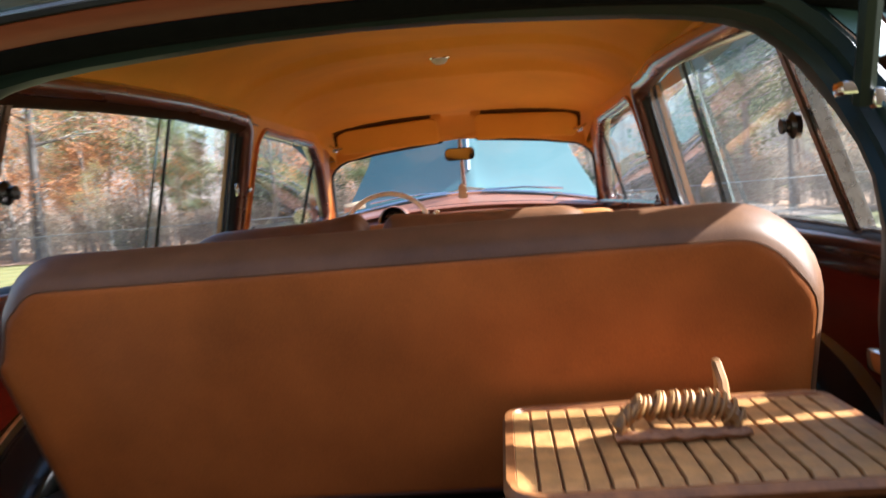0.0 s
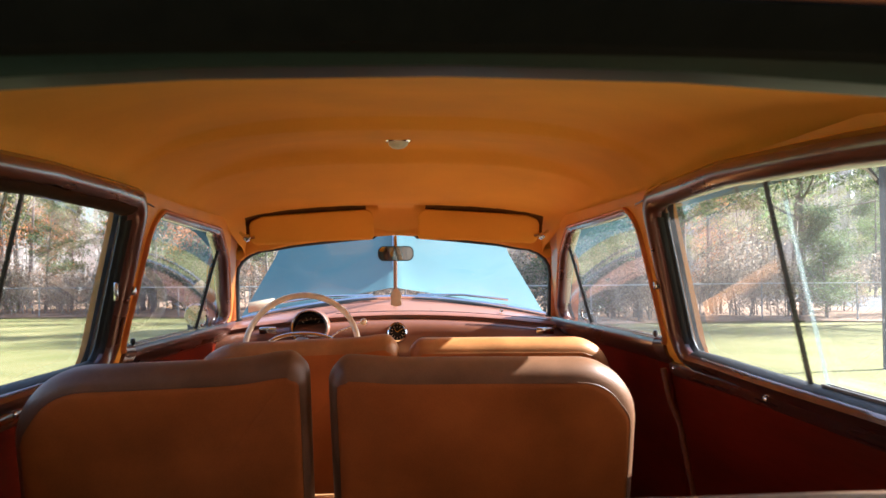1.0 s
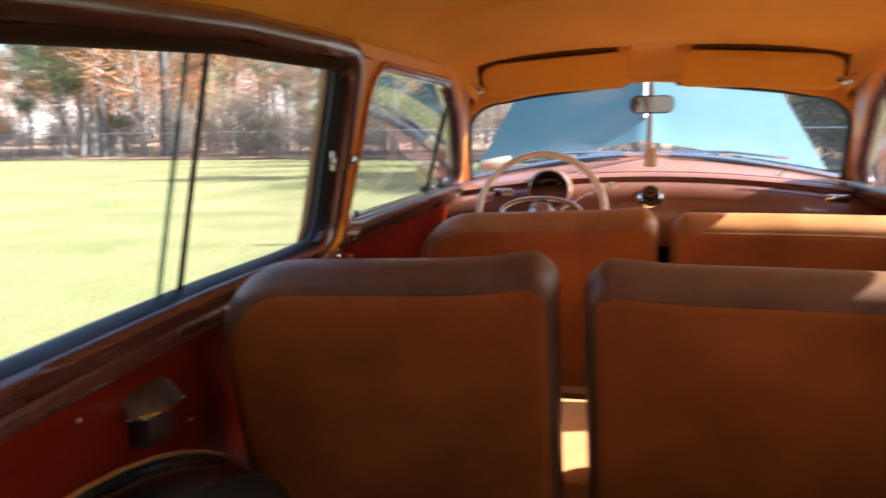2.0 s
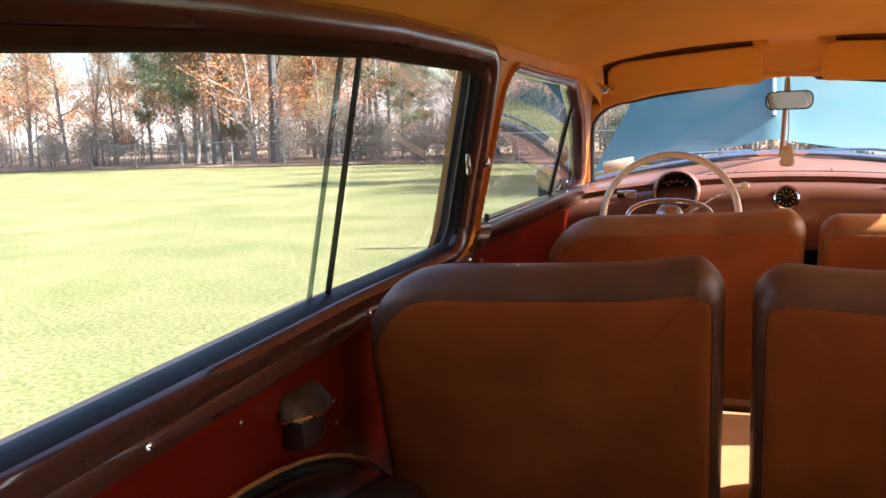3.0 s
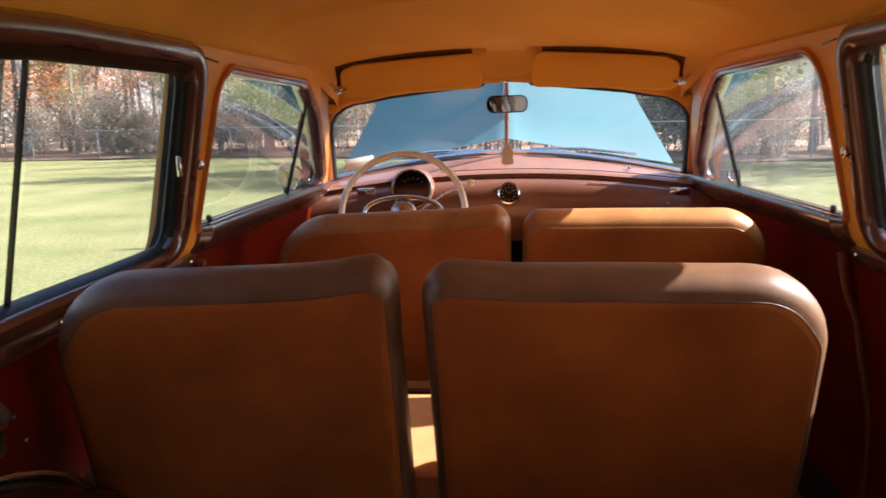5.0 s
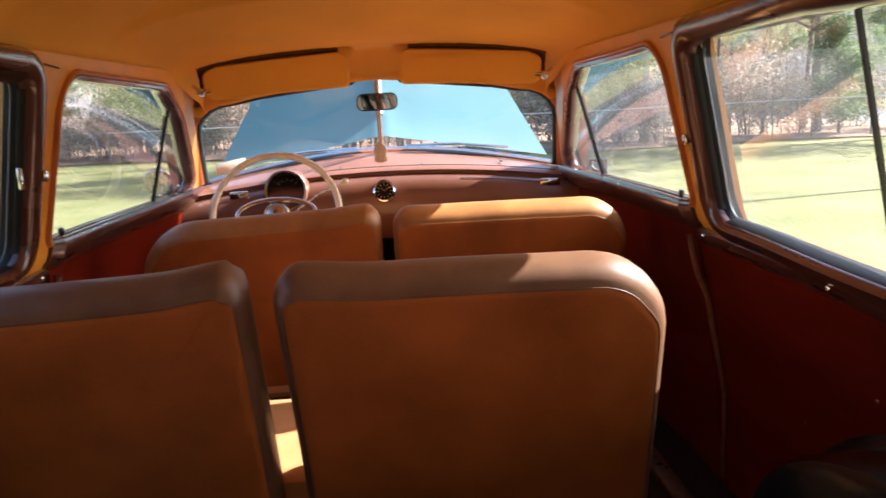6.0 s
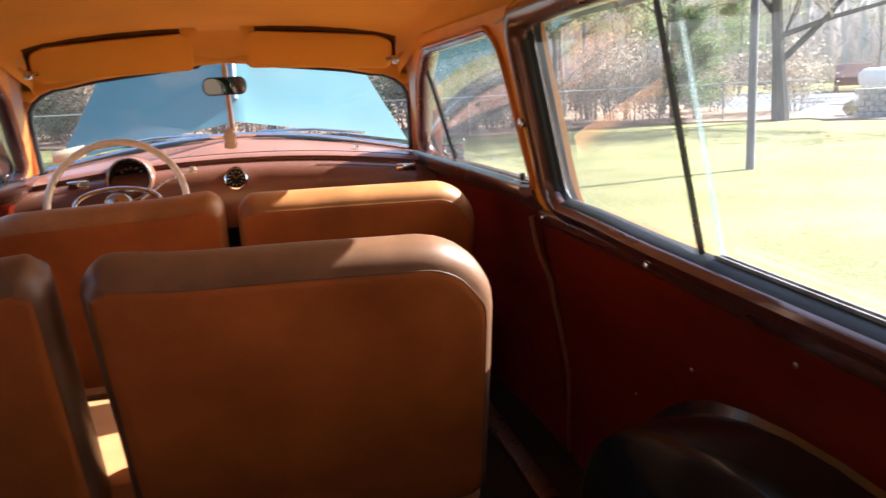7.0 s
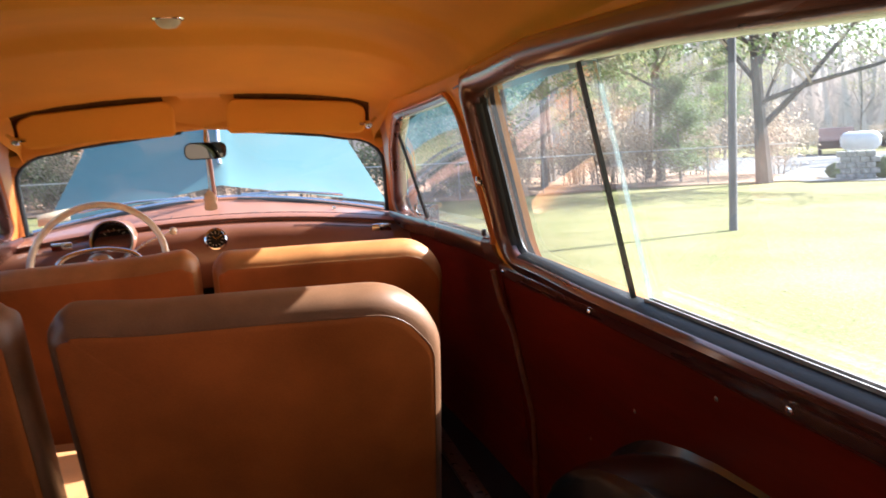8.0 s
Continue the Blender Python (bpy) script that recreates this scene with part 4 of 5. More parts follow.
for x in xs:
    y, z = dash_line(x)
    loops.append([(x, y - 0.004, z - 0.008), (x, y + 0.004, z - 0.014), (x, y + 0.006, z - 0.022), (x, y - 0.030, z - 0.036), (x, y - 0.052, z - 0.06), (x, y - 0.058, z - 0.10), (x, y - 0.046, z - 0.16), (x, y - 0.01, z - 0.22), (x, y + 0.06, z - 0.27)])
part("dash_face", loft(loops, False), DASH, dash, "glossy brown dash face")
# speaker grille lid and glove box lines
for x0, x1, d in ((-0.155, 0.15, 0.0), (0.29, 0.60, 0.0)):
    pts = []
    for i in range(7):
        x = x0 + (x1 - x0) * i / 6
        y, z = dash_line(x)
        pts.append((x, y + 0.07, z + 0.0145))
    if x0 < 0:
        part("dash_lid_seam", tube([(x0, dash_line(x0)[0] + 0.03, dash_line(x0)[1] + 0.007)] + pts + [(x1, dash_line(x1)[0] + 0.03, dash_line(x1)[1] + 0.007)], 0.0022, 6), BLACK, dash)
    else:
        pts = [(x0 + (x1 - x0) * i / 6, dash_line(x0 + (x1 - x0) * i / 6)[0] - 0.034, dash_line(x0 + (x1 - x0) * i / 6)[1] - 0.037) for i in range(7)]
        low = [(x, y - 0.022, z - 0.09) for x, y, z in pts]
        part("glove_box_seam", tube(pts + low[::-1], 0.0014, 6, True), BLACK, dash, "dark seam of the glove box lid")


def dial(x, y, z, r, name, label):
    m = Matrix.Translation((x, y, z)) @ Matrix.Rotation(radians(90 - 12), 4, "X")
    d = part(name, lathe([(r * 0.66, 0.007), (r * 0.72, 0.014), (r * 0.84, 0.020), (r * 0.97, 0.017), (r * 1.06, 0.004), (r * 1.08, -0.03)], 32, m, cap=False), CHROME, dash, label)
    part("dial_face", lathe([(0.0, 0.006), (r * 0.70, 0.006)], 32, m, cap=False), DIAL, d, "dark dial")
    for k in range(12):
        a = k * math.tau / 12
        q = m @ Matrix.Rotation(a, 4, "Z") @ Matrix.Translation((r * 0.56, 0, 0.0075))
        part("dial_mark", box((r * 0.14, r * 0.04, 0.001), (0, 0, 0), 0, turn=q), IVORY, d)
    for a, l in ((0.6, 0.6), (2.3, 0.42)):
        q = m @ Matrix.Rotation(a, 4, "Z") @ Matrix.Translation((r * l / 2, 0, 0.009))
        part("dial_hand", box((r * l, r * 0.05, 0.001), (0, 0, 0), 0, turn=q), CHROME, d)
    return d


part("dash_top_seam", tube([(x, dash_line(x)[0] + 0.030, dash_line(x)[1] + 0.0065) for x in [-0.25 + 0.05 * i for i in range(19)]], 0.0018, 6), BLACK, dash, "dark seam along the dash top")
dial(0.004, 3.945, 1.155, 0.041, "dash_clock", "small round chrome dash clock")
# hooded speedometer pod
m = Matrix.Translation((-0.35, 3.985, 1.172)) @ Matrix.Rotation(radians(90 - 8), 4, "X")
pod = part("speedometer_pod", lathe([(0.068, 0.050), (0.071, 0.055), (0.076, 0.050), (0.082, 0.02), (0.087, -0.05), (0.089, -0.12)], 36, m, cap=False), DASH, dash, "brown hooded instrument pod")
part("pod_ring", lathe([(0.0655, 0.047), (0.0675, 0.057), (0.0725, 0.058), (0.0745, 0.050)], 36, m, cap=False), CHROME, pod, "thin chrome ring")
part("pod_throat", lathe([(0.069, 0.050), (0.062, 0.01), (0.061, -0.01)], 36, m, cap=False), BLACK, pod)
part("speedometer_face", lathe([(0, -0.006), (0.063, -0.006)], 36, m, cap=False), DIAL, pod, "dark speedometer face")
for k in range(11):
    q = m @ Matrix.Rotation(radians(-30 + 24 * k), 4, "Z") @ Matrix.Translation((0.043, 0, -0.004))
    part("speed_mark", box((0.010, 0.0025, 0.001), (0, 0, 0), 0, turn=q), IVORY, pod)
q = m @ Matrix.Rotation(radians(205), 4, "Z") @ Matrix.Translation((0.02, 0, -0.003))
part("speed_needle", box((0.042, 0.002, 0.001), (0, 0, 0), 0, turn=q), CHROME, pod)
# chrome trim at the dash ends and small knobs
part("dash_end_chrome", box((0.075, 0.012, 0.03), (0.615, 3.945, 1.152), 0.005), CHROME, dash, "bright chrome dash end")
part("dash_end_chrome", box((0.07, 0.012, 0.028), (-0.52, 3.955, 1.170), 0.005), CHROME, dash, "bright chrome dash end")
m = Matrix.Translation((0.45, 4.06, 1.228))
part("dash_screw", lathe([(0.0, 0.012), (0.008, 0.009), (0.009, 0.0)], 10, m, cap=False), CHROME, dash)

for s in (1, -1):
    part("cowl_side_panel", box((0.26, 0.03, 0.88), (s * 0.76, 4.17, 0.77), 0.005), BLACK, car, "dark kick panel beside the footwell")
# firewall under the dash
part("firewall", box((1.36, 0.03, 0.75), (0, 4.20, 0.82), 0.005), FLAT_BLACK, car, "dark firewall")

# ---- steering wheel ----
TILT_M = Matrix.Translation((-0.358, 3.715, 1.122)) @ Matrix.Rotation(radians(90 - 24), 4, "X")
wheel = part("steering_wheel", tube([TILT_M @ Vector((0.211 * math.cos(a), 0.211 * math.sin(a), 0)) for a in [math.tau * k / 56 for k in range(56)]], 0.0115, 10, True), IVORY, car, "ivory steering wheel rim")
part("horn_ring", tube([TILT_M @ Vector((0.132 * math.cos(a), 0.062 * math.sin(a) ** 0.8 - 0.008, -0.006)) for a in [math.pi * (0.02 + 0.96 * k / 32) for k in range(33)]], 0.0085, 10), CHROME, wheel, "chrome horn ring")
part("wheel_hub", lathe([(0.042, -0.06), (0.046, -0.02), (0.043, -0.004), (0.034, 0.008), (0.018, 0.016), (0, 0.019)], 28, TILT_M), DULL_CHROME, wheel, "chrome hub cap")
for a in (0.0, math.pi):
    part("spoke", tube([TILT_M @ Vector((math.cos(a) * r, math.sin(a) * r - 0.02, -0.004)) for r in (0.03, 0.12, 0.205)], [0.012, 0.011, 0.009], 8), IVORY, wheel, "ivory spoke")
axis = TILT_M.to_3x3() @ Vector((0, 0, -1))
hubp = TILT_M.translation
part("steering_column", tube([hubp + axis * 0.02, hubp + axis * 0.30], 0.026, 12), DASH, car, "brown steering column")
gear = part("gear_lever", tube([hubp + axis * 0.10, (-0.22, 3.80, 1.175), (-0.135, 3.815, 1.205)], 0.0035, 8), DULL_CHROME, car, "thin column gear lever")
m = Matrix.Translation((-0.128, 3.815, 1.208))
part("lever_knob", lathe([(0, -0.014), (0.010, -0.011), (0.0145, 0), (0.010, 0.011), (0, 0.014)], 14, m), IVORY, gear, "ivory knob")

# ---- hood raised in front, cowl, outside mirror, wipers ----
loops = []
for j in range(21):
    v = j / 20
    w = 0.785 - 0.165 * (v / 0.33) if v < 0.33 else 0.62 - 0.20 * ((v - 0.33) / 0.67) ** 1.2
    row = []
    for i in range(33):
        a = -1 + 2 * i / 32
        crown = 0.105 * (1 - abs(a) ** 1.08) + 0.006 * math.exp(-(a / 0.05) ** 2)
        edge = 0.10 * (1 - abs(a)) * (1 - v) ** 5
        row.append((w * a, 4.86 + 0.50 * v - crown * 0.85, 1.19 + 1.0 * v + crown * 0.35 + edge))
    loops.append(row)
hood = part("hood", loft(loops, False), TEAL_PAINT, car, "teal painted hood standing open")
strip = [(0.0, row[16][1] - 0.006, row[16][2] + 0.002) for row in loops[3:]]
part("hood_strip", tube(strip, 0.011, 8), CHROME, hood, "bright chrome strip along the middle of the hood")
part("hood_inner_panel", loft([[(x * 0.995, y + 0.014, z + 0.004) for x, y, z in row] for row in loops], False), BLACK, hood, "dark inner side of the hood")
loops = [[(x, 4.24 + 0.10 * k - 0.09 * min(1.0, abs(x) / 0.7) ** 1.5, 1.262 - 0.07 * min(1.1, abs(x) / 0.68) ** 1.7 - 0.012 * k - (0.14 if k == 5 else 0)) for x in [-0.74 + 0.074 * i for i in range(21)]] for k in range(6)]
part("cowl", loft(loops, False), TEAL_PAINT, car, "teal painted cowl below the windshield")
part("cowl_trim", tube([(x, 4.25 - 0.095 * min(1.0, abs(x) / 0.665) ** 1.5, 1.292 - 0.083 * min(1.05, abs(x) / 0.665) ** 1.7) for x in [-0.66 + 0.066 * i for i in range(21)]], 0.011, 6), CHROME, car, "bright windshield lower moulding")
part("engine_bay", box((1.40, 0.9, 0.5), (0, 5.25, 0.80), 0.03), BLACK, car, "dark engine bay")
for s in (1, -1):
    part("front_fender", loft([[(s * x, y, z - 0.05 * ((y - 5.2) / 0.9) ** 2) for x, z in ((0.72, 1.02), (0.80, 1.045), (0.88, 1.02), (0.94, 0.92), (0.96, 0.75), (0.95, 0.5))] for y in [4.15 + 0.15 * i for i in range(14)]], False), TEAL_PAINT, car, "teal painted front fender")
    part("wiper", tube([(s * 0.10, 4.262, 1.300), (s * 0.30, 4.235, 1.298), (s * 0.50, 4.185, 1.275)], 0.006, 6), CHROME, car, "chrome wiper arm")
m = Matrix.Translation((-0.80, 3.93, 1.235)) @ Matrix.Rotation(radians(98), 4, "X") @ Matrix.Rotation(radians(-12), 4, "Y")
om = part("outside_mirror", lathe([(0.0, 0.004), (0.046, 0.004), (0.050, 0.0), (0.046, -0.02), (0.02, -0.036), (0, -0.04)], 24, m), DULL_CHROME, car, "round outside mirror")
part("mirror_arm", tube([(-0.80, 3.945, 1.19), (-0.79, 3.95, 1.16), (-0.76, 3.96, 1.14)], 0.007, 8), CHROME, om)
# wheels
for x in (-0.80, 0.80):
    for y in (1.70, 4.95):
        m = Matrix.Translation((x, y, 0.345)) @ Matrix.Rotation(radians(90 if x > 0 else -90), 4, "Y")
        wl = part("wheel", lathe([(0.20, -0.09), (0.31, -0.095), (0.345, -0.06), (0.345, 0.06), (0.31, 0.095), (0.20, 0.09)], 36, m, cap=False), WHITEWALL, car, "black tyre")
        part("hubcap", lathe([(0.20, 0.085), (0.14, 0.075), (0.12, 0.10), (0, 0.115)], 28, m), CHROME, wl, "chrome hubcap")
part("rear_underbody", box((1.4, 1.1, 0.12), (0, 1.3, 0.66), 0.02), BLACK, car)

# ---- loose things in the car ----
card = part("permit_card", box((0.112, 0.002, 0.048), (0, 0, 0), 0.0005, turn=Matrix.Rotation(radians(-9), 4, "Y") @ Matrix.Rotation(radians(-30), 4, "X")), CARD)
card.location = (-0.565, 4.080, 1.268)
tagged(card, "small tan paper card leaning inside the windshield", "card")
orn = part("hanging_ornament", loft([[(0.0 + r * math.cos(k * math.tau / 12) * 1.0, 3.885 + 0.4 * r * math.sin(k * math.tau / 12), z) for k in range(12)] for r, z in
           ((0.002, 1.338), (0.008, 1.333), (0.018, 1.322), (0.023, 1.305), (0.019, 1.292), (0.023, 1.280), (0.021, 1.268), (0.004, 1.264))], True, (True, True)), CARD)
tagged(orn, "small beige fabric ornament hanging from the mirror on a cord", "ornament")
part("cord", tube([(0, 3.885, 1.337), (0.001, 3.884, 1.40), (0, 3.88, 1.455)], 0.0018, 6), CARD, orn, "thin beige cord")

# wicker picnic basket on the cargo deck
basket = empty("picnic_basket", "woven wicker picnic basket with lid and handle on the cargo floor", "basket")
BX0, BX1, BY0, BY1, BZ0, BZ1 = 0.172, 0.552, 0.765, 1.058, 0.802, 0.998
body = part("basket_body", box((BX1 - BX0 - 0.012, BY1 - BY0 - 0.012, BZ1 - BZ0 - 0.03), ((BX0 + BX1) / 2, (BY0 + BY1) / 2, (BZ0 + BZ1) / 2 - 0.012), 0.012), WICKER_RIM, basket, "woven basket body")
o = resample(rounded([(BX0, BY0), (BX1, BY0), (BX1, BY1), (BX0, BY1)], 0.025, 5), 0.012)
nn = normals2(o)
for k in range(11):
    z = BZ0 + 0.010 + k * 0.0155
    pts = [(x + n.x * 0.0035 * (1 if (i + k) % 2 else -1), y + n.y * 0.0035 * (1 if (i + k) % 2 else -1), z) for i, ((x, y), n) in enumerate(zip(o, nn))]
    part("woven_strand", tube(pts, 0.0072, 5, True), WICKER_RIM, basket)
# lid: broad flat strands over thin crossing rods
lid = part("lid", box((BX1 - BX0 + 0.008, BY1 - BY0 + 0.008, 0.012), ((BX0 + BX1) / 2, (BY0 + BY1) / 2, BZ1 - 0.014), 0.004), WICKER_RIM, basket, "flat woven lid")
nstr = 17
for i in range(nstr):
    x = BX0 + 0.010 + (BX1 - BX0 - 0.020) * i / (nstr - 1)
    rows = []
    for j in range(31):
        y = BY0 + (BY1 - BY0) * j / 30
        zz = BZ1 - 0.004 + 0.0004 * math.sin(j * math.pi / 2.5 + (math.pi if i % 2 else 0)) + 0.001 * noise.noise((x * 50, y * 30, 0))
        edge = 0.010 * max(0, abs(j - 15) - 13) / 2
        rows.append([(x + dx, y, zz - edge + dz) for dx, dz in ((-0.0102, -0.008), (-0.0101, 0.0002), (-0.0088, 0.0016), (0.0088, 0.0016), (0.0101, 0.0002), (0.0102, -0.008))])
    part("lid_strand", loft(rows, False), WICKER, lid)
for j in range(7):
    y = BY0 + 0.03 + (BY1 - BY0 - 0.06) * j / 6
    pts = [(BX0 + 0.004 + (BX1 - BX0 - 0.008) * i / 68, y, BZ1 - 0.009 - 0.0020 * math.cos(i * math.pi / 4 * 1.0)) for i in range(69)]
    part("cross_rod", tube(pts, 0.0028, 5), WICKER, lid)
part("lid_rim", tube([(x + n.x * 0.004, y + n.y * 0.004, BZ1 - 0.010) for (x, y), n in zip(o, nn)], 0.009, 6, True), WICKER_RIM, lid, "bound lid edge")
# handle: loosely wrapped bar lying on the lid over dark strands that also stand for its shadow, and an upright loop
rnd = random.Random(4)


def bar_at(t):
    """Point of the low arched handle bar."""
    return Vector((0.285 + 0.132 * t, 0.905 + 0.02 * math.sin(t * math.pi), BZ1 + 0.010 + 0.018 * min(1.0, 2.4 * math.sin(t * math.pi))))


handle = part("handle", tube([bar_at(k / 16) for k in range(17)], [0.0085 + 0.0012 * (k % 2) for k in range(17)], 8), WICKER, basket, "wrapped wicker handle")
for k in range(17):
    p = bar_at((k + 0.5) / 17)
    r, slant = 0.0105 + rnd.uniform(0, 0.0035), 0.005 + rnd.uniform(-0.003, 0.003)
    part("wrap", tube([p + Vector((slant * math.sin(a), r * math.cos(a), r * math.sin(a))) for a in [math.tau * q / 12 for q in range(12)]], rnd.uniform(0.0022, 0.0036), 5, True), WICKER, handle)
for k in range(3):
    part("rush_pad", tube([(0.280 + 0.142 * t, 0.888 + 0.009 * k + 0.002 * math.sin(t * 21 + k), BZ1 + 0.003 + 0.0015 * math.sin(t * 33 + 2 * k)) for t in [q / 14 for q in range(15)]], 0.0042, 6), WICKER_RIM, handle, "dark brown base strands that also stand for the handle's shadow")
part("upright_loop", tube([(0.409, 0.93, BZ1), (0.409, 0.945, BZ1 + 0.045), (0.408, 0.962, BZ1 + 0.060), (0.410, 0.972, BZ1 + 0.062), (0.413, 0.98, BZ1 + 0.04), (0.415, 0.985, BZ1)], 0.006, 7), WICKER, basket, "upright wicker loop")


# ---- outside: ground, fence, woods ----
LAWN = material("spring_lawn", (0.250, 0.219, 0.100), 0.9, scale=0.6, fine=26, bump=0.8, second=(0.158, 0.166, 0.056), rough_vary=0.05, spec=0.1, amp=1.6)
BLADES = material("grass_blades", (0.25, 0.232, 0.105), 0.8, scale=1.2, fine=40, bump=0.0, second=(0.19, 0.205, 0.072), island=0.22, spec=0.1)
LITTER = material("leaf_litter", (0.42, 0.27, 0.165), 0.95, scale=1.2, fine=22, bump=0.8, second=(0.15, 0.085, 0.05))
ASPHALT = material("grey_asphalt", (0.13, 0.13, 0.13), 0.9, vary=0.3, scale=2, fine=80, bump=0.3)
BARK = material("grey_bark", (0.27, 0.235, 0.205), 0.95, vary=0.5, scale=6, fine=40, bump=0.8, stretch=(1, 1, 0.25))
DARKBARK = material("dark_grey_bark", (0.105, 0.095, 0.088), 0.95, vary=0.5, scale=6, fine=40, bump=0.8, stretch=(1, 1, 0.25))
TWIG = material("bare_twigs", (0.46, 0.395, 0.34), 0.95, vary=0.4, scale=3, fine=20, bump=0.0, hue_random=0.2)
RUST = material("rust_oak_leaves", (0.66, 0.30, 0.125), 0.8, vary=0.4, scale=1.5, fine=10, bump=0.0, island=0.4, thin=0.45)
TANLEAF = material("tan_dry_leaves", (0.43, 0.36, 0.28), 0.85, vary=0.4, scale=1.5, fine=10, bump=0.0, island=0.4, thin=0.45)
PINE = material("pine_needles", (0.20, 0.26, 0.115), 0.7, vary=0.5, scale=1.5, fine=10, bump=0.0, island=0.4, thin=0.45)
LAUREL = material("dark_evergreen_leaves", (0.21, 0.25, 0.135), 0.6, vary=0.5, scale=1.5, fine=10, bump=0.0, island=0.45, thin=0.45)
BUDS = material("yellow_green_buds", (0.50, 0.50, 0.21), 0.8, vary=0.4, scale=1.5, fine=10, bump=0.0, island=0.4, thin=0.45)
GALV = material("galvanised_steel", (0.52, 0.52, 0.51), 0.5, metal=0.2, vary=0.2, scale=20, bump=0.05)
WIRE = material("weathered_fence_wire", (0.30, 0.30, 0.30), 0.55, metal=0.3, vary=0.25, scale=20, bump=0.05)
POLE = material("weathered_pole", (0.13, 0.125, 0.135), 0.8, vary=0.35, scale=10, bump=0.3, stretch=(1, 1, 0.1))
STONE = material("grey_stone", (0.36, 0.35, 0.33), 0.9, vary=0.5, scale=9, fine=60, bump=0.6)
WHITE = material("white_enamel", (0.80, 0.80, 0.78), 0.4, vary=0.08, scale=4, bump=0.02)
ORANGE = material("orange_plastic", (0.75, 0.14, 0.03), 0.5, vary=0.15, scale=20, bump=0.02)
CARPAINT = material("silver_car_paint", (0.45, 0.46, 0.47), 0.3, vary=0.1, scale=4, bump=0.0, coat=0.5)
CARDARK = material("dark_red_car_paint", (0.045, 0.014, 0.012), 0.5, vary=0.2, scale=4, bump=0.0, spec=0.3)
CARGLASS = material("dark_car_glass", (0.02, 0.025, 0.03), 0.08, vary=0.2, bump=0.0)

bm = bmesh.new()
ring = [0, 3, 6, 10, 15, 22, 32, 50, 90, 200, 600, 2500]
rows = []
for r in ring:
    rows.append([bm.verts.new((r * math.cos(k * math.tau / 64), 8 + r * math.sin(k * math.tau / 64), 0.02 * noise.noise((r * 0.2, k * 0.5, 0)) if 0 < r < 50 else 0)) for k in range(64)])
for a, b in zip(rows, rows[1:]):
    for i in range(64):
        j = (i + 1) % 64
        bm.faces.new((a[i], a[j], b[j], b[i]))
bmesh.ops.remove_doubles(bm, verts=bm.verts, dist=1e-5)
ground = part("ground", bm, LAWN)
tagged(ground, "sunny pale green spring lawn", "lawn", kind="structure")

EDGE = [(-90, 24), (-45, 29), (-28, 30.2), (-10, 30.0), (-2, 26.3), (5.5, 21.8), (10.5, 22.2), (15.5, 20.2)]


def edge_at(x):
    for (x0, y0), (x1, y1) in zip(EDGE, EDGE[1:]):
        if x0 <= x <= x1:
            return y0 + (y1 - y0) * (x - x0) / (x1 - x0)
    return EDGE[0][1] if x < EDGE[0][0] else EDGE[-1][1]


xs = [-90 + 1.1 * i for i in range(97)]
loops = [[(x, edge_at(x) + 0.25 * noise.noise((x * 0.7, 0, 3)) + d, 0.035 + (0.05 if d > 1 else 0) + 0.012 * d) for x in xs] for d in (0, 1.5, 6, 20, 60)]
tagged(part("woodland_floor", loft(loops, False), LITTER), "brown leaf litter under the trees", "leaf litter", kind="structure")
loops = [[(x, 19.6 - (x - 14.6) * 1.35 + d, 0.03) for x in (14.6, 18, 24, 34, 60)] for d in (0, 3, 8, 40)]
tagged(part("road", loft(loops, False), ASPHALT), "grey asphalt lot beside the lawn", "road", kind="structure")

# grass tufts near the car
rng = np.random.default_rng(5)
N = 100000
gx = np.concatenate([rng.uniform(-11, -1.6, N // 2), rng.uniform(1.6, 10, N // 2)])
gy = rng.uniform(2.0, 13, N)
gh, ga = rng.uniform(0.006, 0.016, N), rng.uniform(0, math.tau, N)
gl = np.stack([-np.sin(ga), np.cos(ga)], 1) * rng.uniform(0.03, 0.06, (N, 1))
wd = 0.004
v = np.empty((N, 3, 3))
v[:, 0] = np.stack([gx - wd * np.cos(ga), gy - wd * np.sin(ga), np.full(N, 0.002)], 1)
v[:, 1] = np.stack([gx + wd * np.cos(ga), gy + wd * np.sin(ga), np.full(N, 0.002)], 1)
v[:, 2] = np.stack([gx + gl[:, 0], gy + gl[:, 1], gh], 1)
me = bpy.data.meshes.new("grass")
me.from_pydata(v.reshape(-1, 3).tolist(), [], np.arange(N * 3).reshape(-1, 3).tolist())
me.materials.append(BLADES)
tagged(new("grass", me), "short grass blades of the lawn", "grass", kind="stuff")


# chain link fence
fence = empty("chain_link_fence", "galvanised chain-link fence along the edge of the woods", "fence")
post_mesh = None
line = [(x, edge_at(x) + 0.4) for x in (-60, -45, -28, -10, -2, 5.5, 10.5, 15.0)]
HF = 1.06
wire_v, wire_f = [], []


def wire(a, b, w=0.006):
    """Thin flat wire between two points."""
    k = len(wire_v)
    d = (Vector(b) - Vector(a)).normalized()
    n = d.cross(Vector((0, 1, 0))).normalized() * w * 0.5
    wire_v.extend([tuple(Vector(a) - n), tuple(Vector(a) + n), tuple(Vector(b) + n), tuple(Vector(b) - n)])
    wire_f.append((k, k + 1, k + 2, k + 3))


